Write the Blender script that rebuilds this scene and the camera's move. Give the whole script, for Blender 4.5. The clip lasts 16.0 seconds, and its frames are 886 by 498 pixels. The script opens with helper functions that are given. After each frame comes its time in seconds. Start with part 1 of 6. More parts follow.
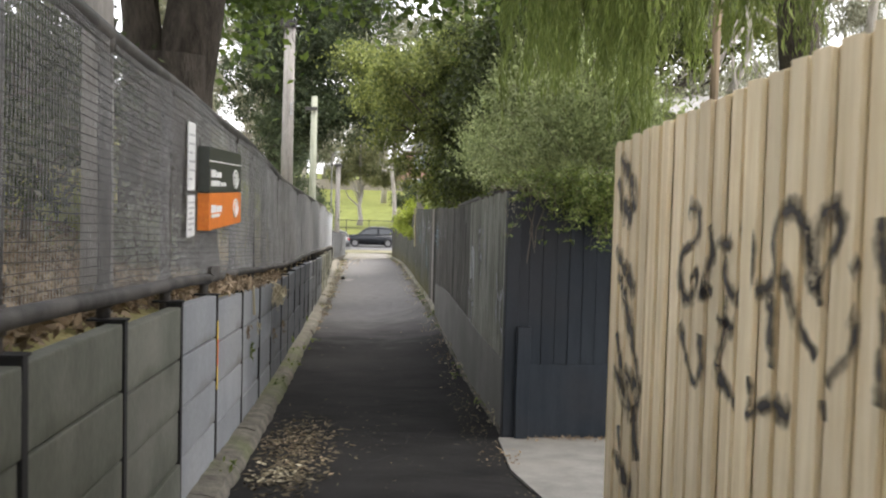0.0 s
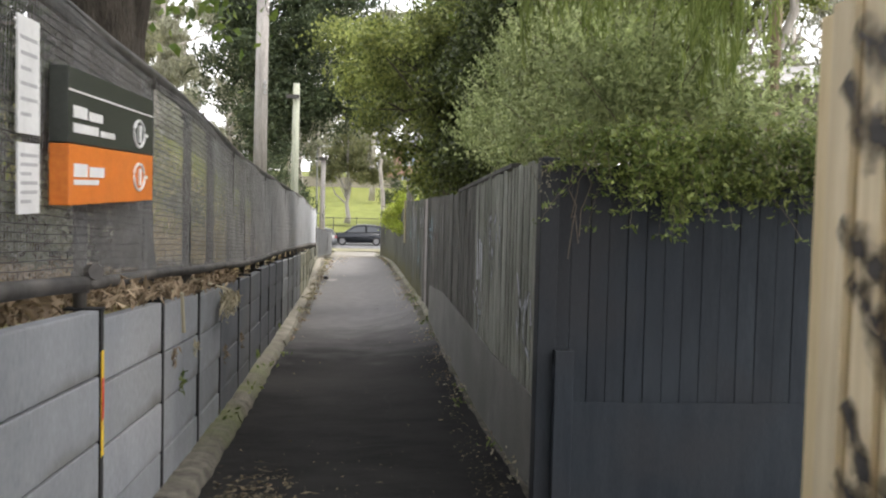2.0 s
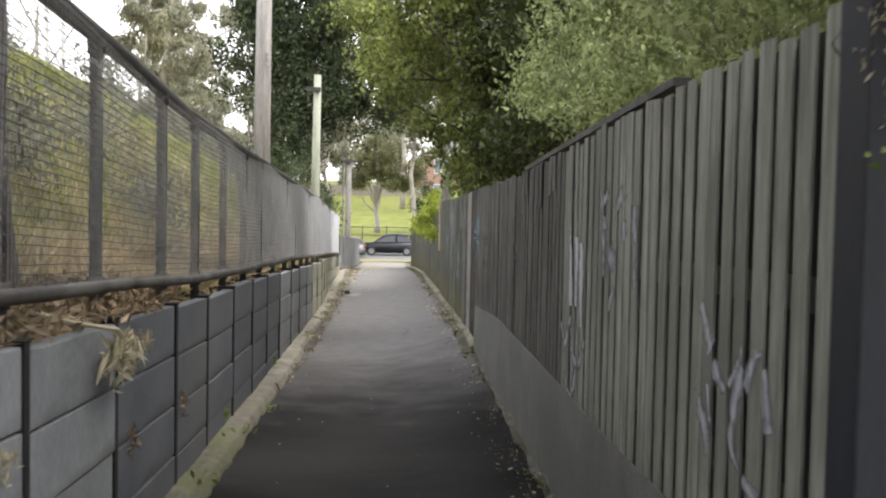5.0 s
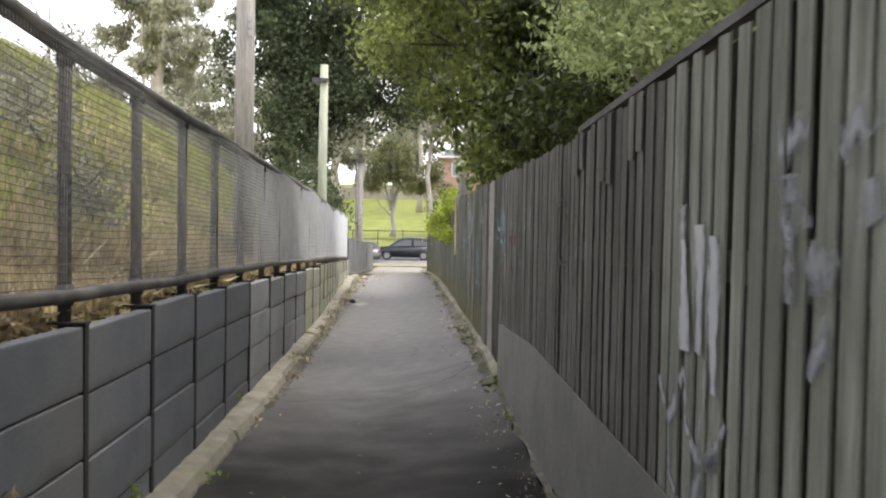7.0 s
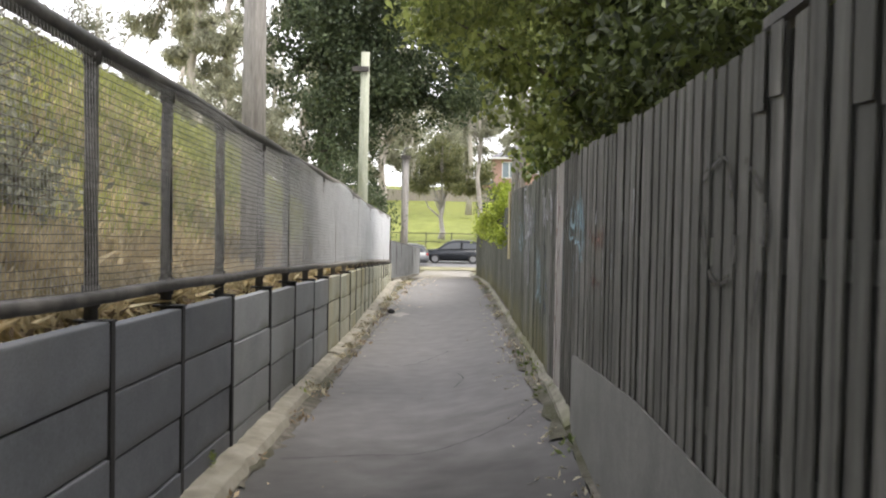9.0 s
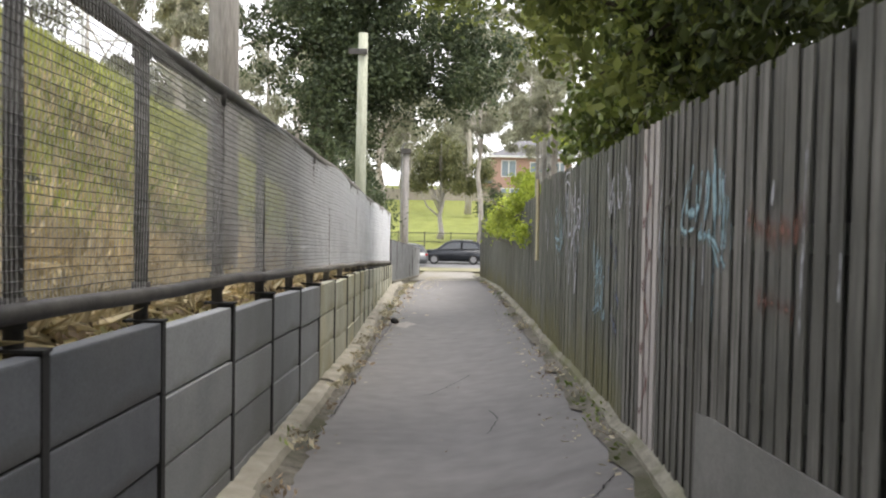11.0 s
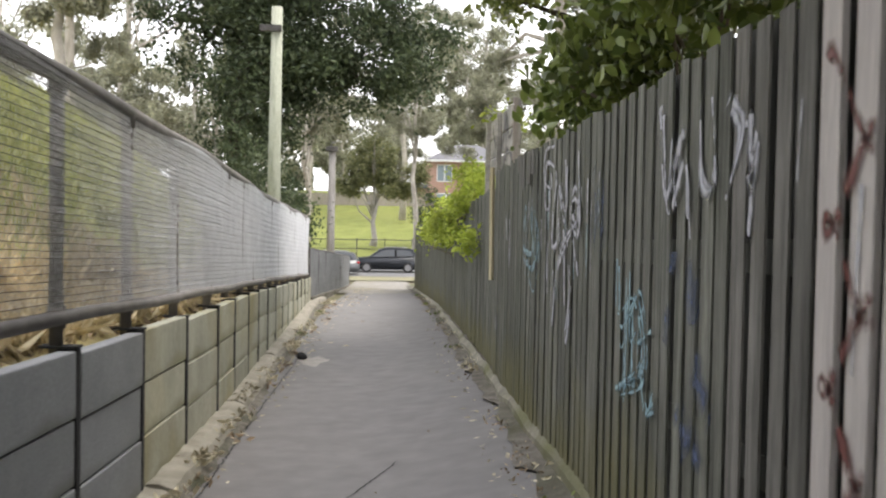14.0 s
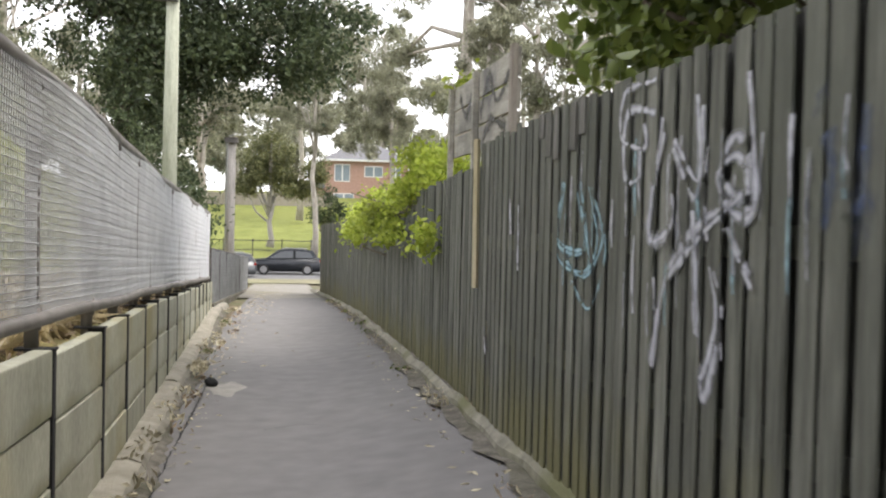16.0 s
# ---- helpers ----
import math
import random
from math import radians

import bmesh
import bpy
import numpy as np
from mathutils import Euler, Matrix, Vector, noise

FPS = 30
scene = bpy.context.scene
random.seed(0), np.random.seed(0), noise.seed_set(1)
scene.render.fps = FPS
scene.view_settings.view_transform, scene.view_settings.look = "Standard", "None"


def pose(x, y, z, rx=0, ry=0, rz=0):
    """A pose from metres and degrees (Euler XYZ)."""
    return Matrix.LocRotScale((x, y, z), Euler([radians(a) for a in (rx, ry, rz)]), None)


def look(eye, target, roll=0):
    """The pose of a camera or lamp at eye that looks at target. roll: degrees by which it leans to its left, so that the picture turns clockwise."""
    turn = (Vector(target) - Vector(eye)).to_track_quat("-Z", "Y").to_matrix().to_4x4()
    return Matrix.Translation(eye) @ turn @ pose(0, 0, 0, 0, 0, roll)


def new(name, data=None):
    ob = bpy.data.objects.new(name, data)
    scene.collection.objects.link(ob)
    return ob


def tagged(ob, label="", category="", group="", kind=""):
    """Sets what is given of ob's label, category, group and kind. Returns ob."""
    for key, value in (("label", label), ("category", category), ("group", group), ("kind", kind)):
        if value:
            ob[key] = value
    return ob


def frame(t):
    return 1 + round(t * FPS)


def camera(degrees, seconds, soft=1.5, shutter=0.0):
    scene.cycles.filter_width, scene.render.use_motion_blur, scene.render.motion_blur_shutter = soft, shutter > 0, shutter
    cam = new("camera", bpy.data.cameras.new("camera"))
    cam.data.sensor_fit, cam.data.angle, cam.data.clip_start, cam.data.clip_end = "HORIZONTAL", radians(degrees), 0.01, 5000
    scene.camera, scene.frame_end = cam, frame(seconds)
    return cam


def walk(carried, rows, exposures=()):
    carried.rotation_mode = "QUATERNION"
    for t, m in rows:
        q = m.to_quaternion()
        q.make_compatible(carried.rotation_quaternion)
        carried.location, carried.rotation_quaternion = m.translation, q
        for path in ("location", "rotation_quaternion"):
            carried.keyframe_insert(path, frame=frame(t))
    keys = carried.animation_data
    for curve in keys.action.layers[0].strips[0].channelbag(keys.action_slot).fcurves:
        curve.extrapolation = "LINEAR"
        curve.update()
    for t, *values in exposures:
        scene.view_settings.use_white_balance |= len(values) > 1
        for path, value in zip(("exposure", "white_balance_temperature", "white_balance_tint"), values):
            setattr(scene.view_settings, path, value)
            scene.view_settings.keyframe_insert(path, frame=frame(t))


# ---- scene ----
cam = camera(45.4, 16.0, 2.1, 0.5)
METRES, EYE, TILT, LEAN, TURN = 20.0, 1.6, 0.0, 0.0, -4.05
ROWS = [
    (0.0, 0.0, 0.0, 0.0, 0.08, -3.21, -1.46),
    (0.5, -0.002, 0.0303, -0.0026, -0.12, -3.45, -1.41),
    (1.0, -0.0037, 0.0616, -0.006, -0.33, -3.43, -1.31),
    (1.5, -0.0038, 0.0943, -0.0083, -0.44, -3.35, -1.24),
    (2.0, -0.0046, 0.1265, -0.0096, -0.53, -3.26, -1.33),
    (2.5, -0.0055, 0.1595, -0.0112, -0.34, -3.12, -1.3),
    (3.0, -0.0068, 0.192, -0.0138, -0.18, -3.01, -1.34),
    (3.5, -0.0083, 0.2243, -0.0153, 0.39, -2.97, -1.26),
    (4.0, -0.0113, 0.2564, -0.0174, 0.74, -2.85, -1.26),
    (6.5, -0.0132, 0.4182, -0.0281, 1.8, -2.59, -0.95),
    (7.0, -0.0143, 0.4501, -0.0292, 2.12, -2.5, -1.0),
    (7.5, -0.0153, 0.4817, -0.0303, 2.65, -2.5, -0.9),
    (8.0, -0.0164, 0.513, -0.0323, 3.86, -2.41, -0.98),
    (8.5, -0.0166, 0.5445, -0.0342, 4.37, -2.43, -1.0),
    (9.0, -0.0201, 0.5754, -0.0347, 4.81, -2.38, -1.06),
    (11.5, -0.0451, 0.7287, -0.0413, 4.39, -2.35, -0.98),
    (12.0, -0.047, 0.7588, -0.0414, 3.69, -2.12, -1.02),
    (12.5, -0.0475, 0.7886, -0.0417, 2.66, -2.18, -0.93),
    (13.0, -0.0479, 0.819, -0.0428, 2.04, -2.19, -0.94),
    (13.5, -0.0471, 0.8492, -0.0434, 1.68, -2.11, -0.89),
    (14.0, -0.0485, 0.8784, -0.0439, 1.1, -1.96, -1.05),
    (14.5, -0.0535, 0.9068, -0.0449, -0.95, -1.97, -1.19),
    (15.0, -0.061, 0.9341, -0.0471, -1.65, -1.79, -1.39),
    (15.5, -0.0685, 0.9632, -0.0487, -4.18, -1.77, -1.33),
    (16.0, -0.0749, 0.9925, -0.0495, -4.66, -1.75, -1.31),
]
walk(cam, [(t, pose(0, 0, EYE, TILT, LEAN, TURN) @ pose(METRES * x, METRES * y, METRES * z, 90 + pitch, roll, yaw)) for t, x, y, z, yaw, pitch, roll in ROWS],
     [(0.0, 0.77), (3.0, 0.80), (6.5, 0.90), (8.5, 0.86), (11.5, 0.74), (12.5, 0.68), (16.0, 0.71)])


# ---- light ----
world = bpy.data.worlds.new("world")
scene.world = world
world.use_nodes = True
_n = world.node_tree.nodes
_sky = _n.new("ShaderNodeTexSky")
_sky.sky_type, _sky.sun_disc = "NISHITA", False
_sky.sun_elevation, _sky.sun_rotation = radians(64), radians(110)
_sky.air_density, _sky.dust_density, _sky.ozone_density = 1.0, 6.0, 1.0
_mixc = _n.new("ShaderNodeMixRGB")
_mixc.inputs["Fac"].default_value = 0.75
_mixc.inputs["Color2"].default_value = (9.25, 9.1, 9.4, 1)
world.node_tree.links.new(_sky.outputs[0], _mixc.inputs["Color1"])
world.node_tree.links.new(_mixc.outputs[0], _n["Background"].inputs["Color"])
_n["Background"].inputs["Strength"].default_value = 0.21
sun = new("sun", bpy.data.lights.new("sun", "SUN"))
sun.data.energy, sun.data.angle, sun.data.color = 1.5, radians(36), (1.0, 0.96, 0.9)
sun.matrix_world = look((16, 6, 36), (0, 12, 0))

# ---- materials ----
def mat(name, a, b, scale=8.0, rough=0.85, bump=0.2, metal=0.0, stretch=(1, 1, 1), fine=60.0, c=None, big=0.6, rnd=0.0, spec=0.4, bdist=0.01):
    """Two-colour surface with coarse stains, fine grain and relief; rnd: shade of its own for each object."""
    m = bpy.data.materials.new(name)
    m.use_nodes = True
    N, L = m.node_tree.nodes, m.node_tree.links
    p = N["Principled BSDF"]
    p.inputs["Roughness"].default_value, p.inputs["Metallic"].default_value = rough, metal
    p.inputs["Specular IOR Level"].default_value = spec
    geo = N.new("ShaderNodeNewGeometry")
    mp = N.new("ShaderNodeMapping")
    mp.inputs["Scale"].default_value = stretch
    L.new(geo.outputs["Position"], mp.inputs["Vector"])
    n1 = N.new("ShaderNodeTexNoise")
    n1.inputs["Scale"].default_value, n1.inputs["Detail"].default_value, n1.inputs["Roughness"].default_value = scale, 6, 0.65
    n2 = N.new("ShaderNodeTexNoise")
    n2.inputs["Scale"].default_value, n2.inputs["Detail"].default_value = fine, 4
    n3 = N.new("ShaderNodeTexNoise")
    n3.inputs["Scale"].default_value, n3.inputs["Detail"].default_value = big, 3
    for n in (n1, n2):
        L.new(mp.outputs[0], n.inputs["Vector"])
    L.new(geo.outputs["Position"], n3.inputs["Vector"])
    r = N.new("ShaderNodeValToRGB")
    r.color_ramp.elements[0].position, r.color_ramp.elements[1].position = 0.35, 0.65
    r.color_ramp.elements[0].color, r.color_ramp.elements[1].color = (*a, 1), (*b, 1)
    L.new(n1.outputs["Fac"], r.inputs["Fac"])
    out = r.outputs["Color"]
    if c:
        r3 = N.new("ShaderNodeValToRGB")
        r3.color_ramp.elements[0].position, r3.color_ramp.elements[1].position = 0.48, 0.68
        mx = N.new("ShaderNodeMixRGB")
        L.new(n3.outputs["Fac"], r3.inputs["Fac"])
        L.new(r3.outputs["Color"], mx.inputs["Fac"])
        L.new(out, mx.inputs["Color1"])
        mx.inputs["Color2"].default_value = (*c, 1)
        out = mx.outputs["Color"]
    fm = N.new("ShaderNodeMixRGB")
    fm.blend_type = "OVERLAY"
    fm.inputs["Fac"].default_value = 0.35
    L.new(out, fm.inputs["Color1"])
    L.new(n2.outputs["Fac"], fm.inputs["Color2"])
    out = fm.outputs["Color"]
    if rnd:
        oi = N.new("ShaderNodeObjectInfo")
        mr = N.new("ShaderNodeMapRange")
        mr.inputs["To Min"].default_value, mr.inputs["To Max"].default_value = 1 - rnd, 1 + rnd
        L.new(oi.outputs["Random"], mr.inputs["Value"])
        hs = N.new("ShaderNodeHueSaturation")
        L.new(mr.outputs[0], hs.inputs["Value"])
        L.new(out, hs.inputs["Color"])
        out = hs.outputs["Color"]
    L.new(out, p.inputs["Base Color"])
    if bump:
        ad = N.new("ShaderNodeMath")
        ad.operation = "ADD"
        L.new(n1.outputs["Fac"], ad.inputs[0])
        L.new(n2.outputs["Fac"], ad.inputs[1])
        bp = N.new("ShaderNodeBump")
        bp.inputs["Strength"].default_value, bp.inputs["Distance"].default_value = bump, bdist
        L.new(ad.outputs[0], bp.inputs["Height"])
        L.new(bp.outputs[0], p.inputs["Normal"])
    return m


def leaf_mat(name, a, b, glow=0.35, rough=0.5):
    """Leaves: each its own shade between a and b, some light passing through."""
    m = bpy.data.materials.new(name)
    m.use_nodes = True
    N, L = m.node_tree.nodes, m.node_tree.links
    p = N["Principled BSDF"]
    p.inputs["Roughness"].default_value = rough
    p.inputs["Specular IOR Level"].default_value = 0.35
    geo = N.new("ShaderNodeNewGeometry")
    r = N.new("ShaderNodeValToRGB")
    r.color_ramp.elements[0].color, r.color_ramp.elements[1].color = (*a, 1), (*b, 1)
    L.new(geo.outputs["Random Per Island"], r.inputs["Fac"])
    n = N.new("ShaderNodeTexNoise")
    n.inputs["Scale"].default_value = 0.9
    L.new(geo.outputs["Position"], n.inputs["Vector"])
    mr = N.new("ShaderNodeMapRange")
    mr.inputs["From Min"].default_value, mr.inputs["From Max"].default_value = 0.3, 0.7
    mr.inputs["To Min"].default_value, mr.inputs["To Max"].default_value = 0.6, 1.5
    L.new(n.outputs["Fac"], mr.inputs["Value"])
    hs = N.new("ShaderNodeHueSaturation")
    L.new(mr.outputs[0], hs.inputs["Value"])
    L.new(r.outputs["Color"], hs.inputs["Color"])
    L.new(hs.outputs["Color"], p.inputs["Base Color"])
    t = N.new("ShaderNodeBsdfTranslucent")
    L.new(hs.outputs["Color"], t.inputs["Color"])
    mx = N.new("ShaderNodeMixShader")
    mx.inputs["Fac"].default_value = glow
    L.new(p.outputs[0], mx.inputs[1])
    L.new(t.outputs[0], mx.inputs[2])
    L.new(mx.outputs[0], N["Material Output"].inputs["Surface"])
    return m


def spray_mat(name, col, cover=0.5, rough=0.5):
    """Spray paint, dense along the line's middle, thin and speckled at its edges."""
    m = bpy.data.materials.new(name)
    m.use_nodes = True
    N, L = m.node_tree.nodes, m.node_tree.links
    p = N["Principled BSDF"]
    p.inputs["Base Color"].default_value = (*col, 1)
    p.inputs["Roughness"].default_value = rough
    geo = N.new("ShaderNodeNewGeometry")
    n = N.new("ShaderNodeTexNoise")
    n.inputs["Scale"].default_value, n.inputs["Detail"].default_value = 16, 6
    L.new(geo.outputs["Position"], n.inputs["Vector"])
    at = N.new("ShaderNodeAttribute")
    at.attribute_name = "cover"
    ad = N.new("ShaderNodeMath")
    ad.operation = "MULTIPLY_ADD"
    ad.inputs[1].default_value = 0.62
    L.new(at.outputs["Fac"], ad.inputs[0])
    L.new(n.outputs["Fac"], ad.inputs[2])
    r = N.new("ShaderNodeMapRange")
    r.inputs["From Min"].default_value, r.inputs["From Max"].default_value = cover + 0.15, cover + 0.65
    L.new(ad.outputs[0], r.inputs["Value"])
    t = N.new("ShaderNodeBsdfTransparent")
    mx = N.new("ShaderNodeMixShader")
    L.new(r.outputs[0], mx.inputs["Fac"])
    L.new(t.outputs[0], mx.inputs[1])
    L.new(p.outputs[0], mx.inputs[2])
    L.new(mx.outputs[0], N["Material Output"].inputs["Surface"])
    return m


def plain(name, col, rough=0.5, metal=0.0, spec=0.5):
    m = mat(name, [v * 0.92 for v in col], [min(1, v * 1.06) for v in col], 5, rough, 0.05, metal, spec=spec)
    return m


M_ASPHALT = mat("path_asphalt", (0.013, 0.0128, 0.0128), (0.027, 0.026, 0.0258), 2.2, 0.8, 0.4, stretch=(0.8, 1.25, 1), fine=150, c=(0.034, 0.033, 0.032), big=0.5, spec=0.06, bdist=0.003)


def paler_beyond(m, worn, y0, y1):
    """The colour of m gives way to the paler pair worn beyond y0 to y1, in a ragged edge."""
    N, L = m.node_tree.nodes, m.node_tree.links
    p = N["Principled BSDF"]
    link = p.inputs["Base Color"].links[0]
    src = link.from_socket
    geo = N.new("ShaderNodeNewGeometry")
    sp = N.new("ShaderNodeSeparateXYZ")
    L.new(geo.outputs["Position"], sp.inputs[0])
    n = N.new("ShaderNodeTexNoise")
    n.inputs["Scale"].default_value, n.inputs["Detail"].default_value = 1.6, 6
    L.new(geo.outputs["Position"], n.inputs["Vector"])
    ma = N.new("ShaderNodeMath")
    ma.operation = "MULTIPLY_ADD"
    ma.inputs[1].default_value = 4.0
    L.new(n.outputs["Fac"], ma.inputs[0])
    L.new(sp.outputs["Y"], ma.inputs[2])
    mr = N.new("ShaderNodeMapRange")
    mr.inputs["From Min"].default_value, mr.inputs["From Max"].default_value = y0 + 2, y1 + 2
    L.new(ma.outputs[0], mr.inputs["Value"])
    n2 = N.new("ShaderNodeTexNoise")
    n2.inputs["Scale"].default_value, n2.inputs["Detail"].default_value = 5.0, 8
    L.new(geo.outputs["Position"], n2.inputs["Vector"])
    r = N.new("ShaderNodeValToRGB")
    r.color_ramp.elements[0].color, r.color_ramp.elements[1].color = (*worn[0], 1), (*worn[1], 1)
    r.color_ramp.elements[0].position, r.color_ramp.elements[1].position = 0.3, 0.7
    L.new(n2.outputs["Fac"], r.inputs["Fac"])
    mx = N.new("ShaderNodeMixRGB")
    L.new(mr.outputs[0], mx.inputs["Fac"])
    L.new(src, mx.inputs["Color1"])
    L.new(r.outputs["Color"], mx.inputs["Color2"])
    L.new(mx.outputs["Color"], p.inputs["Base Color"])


# Bright wire colour that carries the glare of the far mesh.
WIRE_BRIGHT = ((0.60, 0.61, 0.62), (0.74, 0.75, 0.76))
# The path's near dark holds tree shade in its colour besides the dark seal.
paler_beyond(M_ASPHALT, ((0.166, 0.160, 0.156), (0.208, 0.201, 0.196)), 15.0, 20.0)
M_GROUND = mat("soil", (0.10, 0.08, 0.05), (0.20, 0.16, 0.10), 3.0, 0.95, 0.6, fine=60, c=(0.10, 0.13, 0.05), bdist=0.03)
M_GRASS = mat("grass_ground", (0.12, 0.14, 0.028), (0.185, 0.205, 0.048), 0.8, 0.95, 0.5, fine=30, c=(0.165, 0.18, 0.04), big=0.08, bdist=0.04)
M_BANK = mat("bank_grass", (0.28, 0.24, 0.09), (0.48, 0.41, 0.20), 1.2, 0.95, 0.6, fine=25, c=(0.20, 0.22, 0.07), big=0.5, bdist=0.05)
M_ROAD = mat("road_surface", (0.13, 0.13, 0.13), (0.17, 0.17, 0.168), 2.0, 0.8, 0.2, fine=120)
M_GRIT = mat("pale_grit", (0.17, 0.16, 0.14), (0.27, 0.255, 0.225), 3, 0.9, 0.4, fine=80, c=(0.20, 0.18, 0.12), big=0.5)
M_NATURE = mat("worn_verge_grass", (0.18, 0.168, 0.10), (0.28, 0.255, 0.16), 2.5, 0.95, 0.6, fine=40, c=(0.18, 0.185, 0.085), big=0.4, bdist=0.03)
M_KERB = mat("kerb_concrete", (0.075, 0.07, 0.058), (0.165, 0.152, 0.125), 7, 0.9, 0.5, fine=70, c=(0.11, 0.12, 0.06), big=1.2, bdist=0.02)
# The kerb's colour turns paler from y 13 to 18.
paler_beyond(M_KERB, ((0.20, 0.185, 0.148), (0.34, 0.315, 0.26)), 13.0, 18.0)
M_PLINTH = mat("mossy_plinth_concrete", (0.16, 0.15, 0.118), (0.29, 0.275, 0.222), 7, 0.9, 0.6, fine=70, c=(0.13, 0.13, 0.065), big=1.2, bdist=0.02)
M_GUTTER = mat("gutter_dirt", (0.085, 0.077, 0.062), (0.20, 0.183, 0.152), 9, 0.95, 0.8, fine=60, c=(0.07, 0.07, 0.04), big=1.5, bdist=0.02)
M_SLAB = mat("slab_concrete", (0.165, 0.16, 0.148), (0.235, 0.227, 0.21), 4, 0.85, 0.25, fine=120, c=(0.22, 0.205, 0.18))
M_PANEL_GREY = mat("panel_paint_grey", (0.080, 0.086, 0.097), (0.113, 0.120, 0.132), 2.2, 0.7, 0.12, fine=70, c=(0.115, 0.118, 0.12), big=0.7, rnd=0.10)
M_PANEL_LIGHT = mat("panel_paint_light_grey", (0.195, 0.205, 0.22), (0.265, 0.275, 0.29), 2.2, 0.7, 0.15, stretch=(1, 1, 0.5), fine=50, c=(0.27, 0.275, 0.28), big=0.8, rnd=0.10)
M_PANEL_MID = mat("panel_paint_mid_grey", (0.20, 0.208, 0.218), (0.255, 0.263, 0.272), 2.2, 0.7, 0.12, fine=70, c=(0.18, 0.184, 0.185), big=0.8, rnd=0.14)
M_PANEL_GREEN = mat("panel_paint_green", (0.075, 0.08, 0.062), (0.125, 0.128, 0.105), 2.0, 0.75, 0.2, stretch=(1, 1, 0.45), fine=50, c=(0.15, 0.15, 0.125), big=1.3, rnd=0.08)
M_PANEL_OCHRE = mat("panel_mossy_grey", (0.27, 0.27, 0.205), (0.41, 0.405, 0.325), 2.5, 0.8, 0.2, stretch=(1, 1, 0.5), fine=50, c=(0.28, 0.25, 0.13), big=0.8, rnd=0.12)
M_JOINT = plain("joint_black", (0.012, 0.012, 0.012), 0.9)
M_STEEL = mat("dark_steel", (0.035, 0.033, 0.032), (0.075, 0.07, 0.065), 9, 0.6, 0.2, 0.3, fine=90, c=(0.13, 0.12, 0.11), big=2.0)
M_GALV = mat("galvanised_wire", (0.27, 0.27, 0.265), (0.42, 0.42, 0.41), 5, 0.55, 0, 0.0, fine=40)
# Near wires are grey with tree shade put into the colour; beyond they brighten.
paler_beyond(M_GALV, WIRE_BRIGHT, 15.0, 24.0)
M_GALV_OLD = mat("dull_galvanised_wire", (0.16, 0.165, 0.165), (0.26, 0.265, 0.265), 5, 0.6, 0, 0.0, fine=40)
M_STRAND = mat("dark_strand_wire", (0.035, 0.033, 0.032), (0.075, 0.07, 0.065), 9, 0.6, 0, 0.3, fine=90)
# Far strands are brightened in colour for the glare of the edge-on mesh.
paler_beyond(M_STRAND, ((0.46, 0.46, 0.46), (0.60, 0.60, 0.60)), 22.0, 29.0)
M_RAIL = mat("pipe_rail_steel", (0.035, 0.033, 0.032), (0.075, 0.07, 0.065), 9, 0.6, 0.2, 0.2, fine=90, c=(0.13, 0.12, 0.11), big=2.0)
paler_beyond(M_RAIL, ((0.13, 0.12, 0.11), (0.24, 0.22, 0.20)), 20.5, 24.5)
M_POLE = mat("weathered_pole_timber", (0.22, 0.205, 0.19), (0.36, 0.34, 0.315), 5, 0.9, 0.5, stretch=(3, 3, 0.25), fine=40)
M_POLE_GREEN = mat("treated_pole_timber", (0.24, 0.25, 0.19), (0.35, 0.365, 0.29), 5, 0.9, 0.4, stretch=(3, 3, 0.25), fine=40)
M_BARK = mat("dark_bark", (0.045, 0.036, 0.028), (0.10, 0.085, 0.068), 6, 0.95, 1.0, stretch=(2, 2, 0.5), fine=30, bdist=0.04)
M_GUM = mat("pale_gum_bark", (0.27, 0.245, 0.21), (0.45, 0.42, 0.37), 3, 0.85, 0.3, stretch=(2, 2, 0.5), fine=30)
M_TWIG = mat("twig_wood", (0.10, 0.08, 0.06), (0.18, 0.15, 0.12), 6, 0.95, 0.3)
M_PALING = mat("weathered_green_paling", (0.062, 0.065, 0.051), (0.185, 0.187, 0.158), 5, 0.85, 0.5, stretch=(4, 4, 0.30), fine=38, c=(0.105, 0.11, 0.088), big=1.1, rnd=0.26, bdist=0.006)
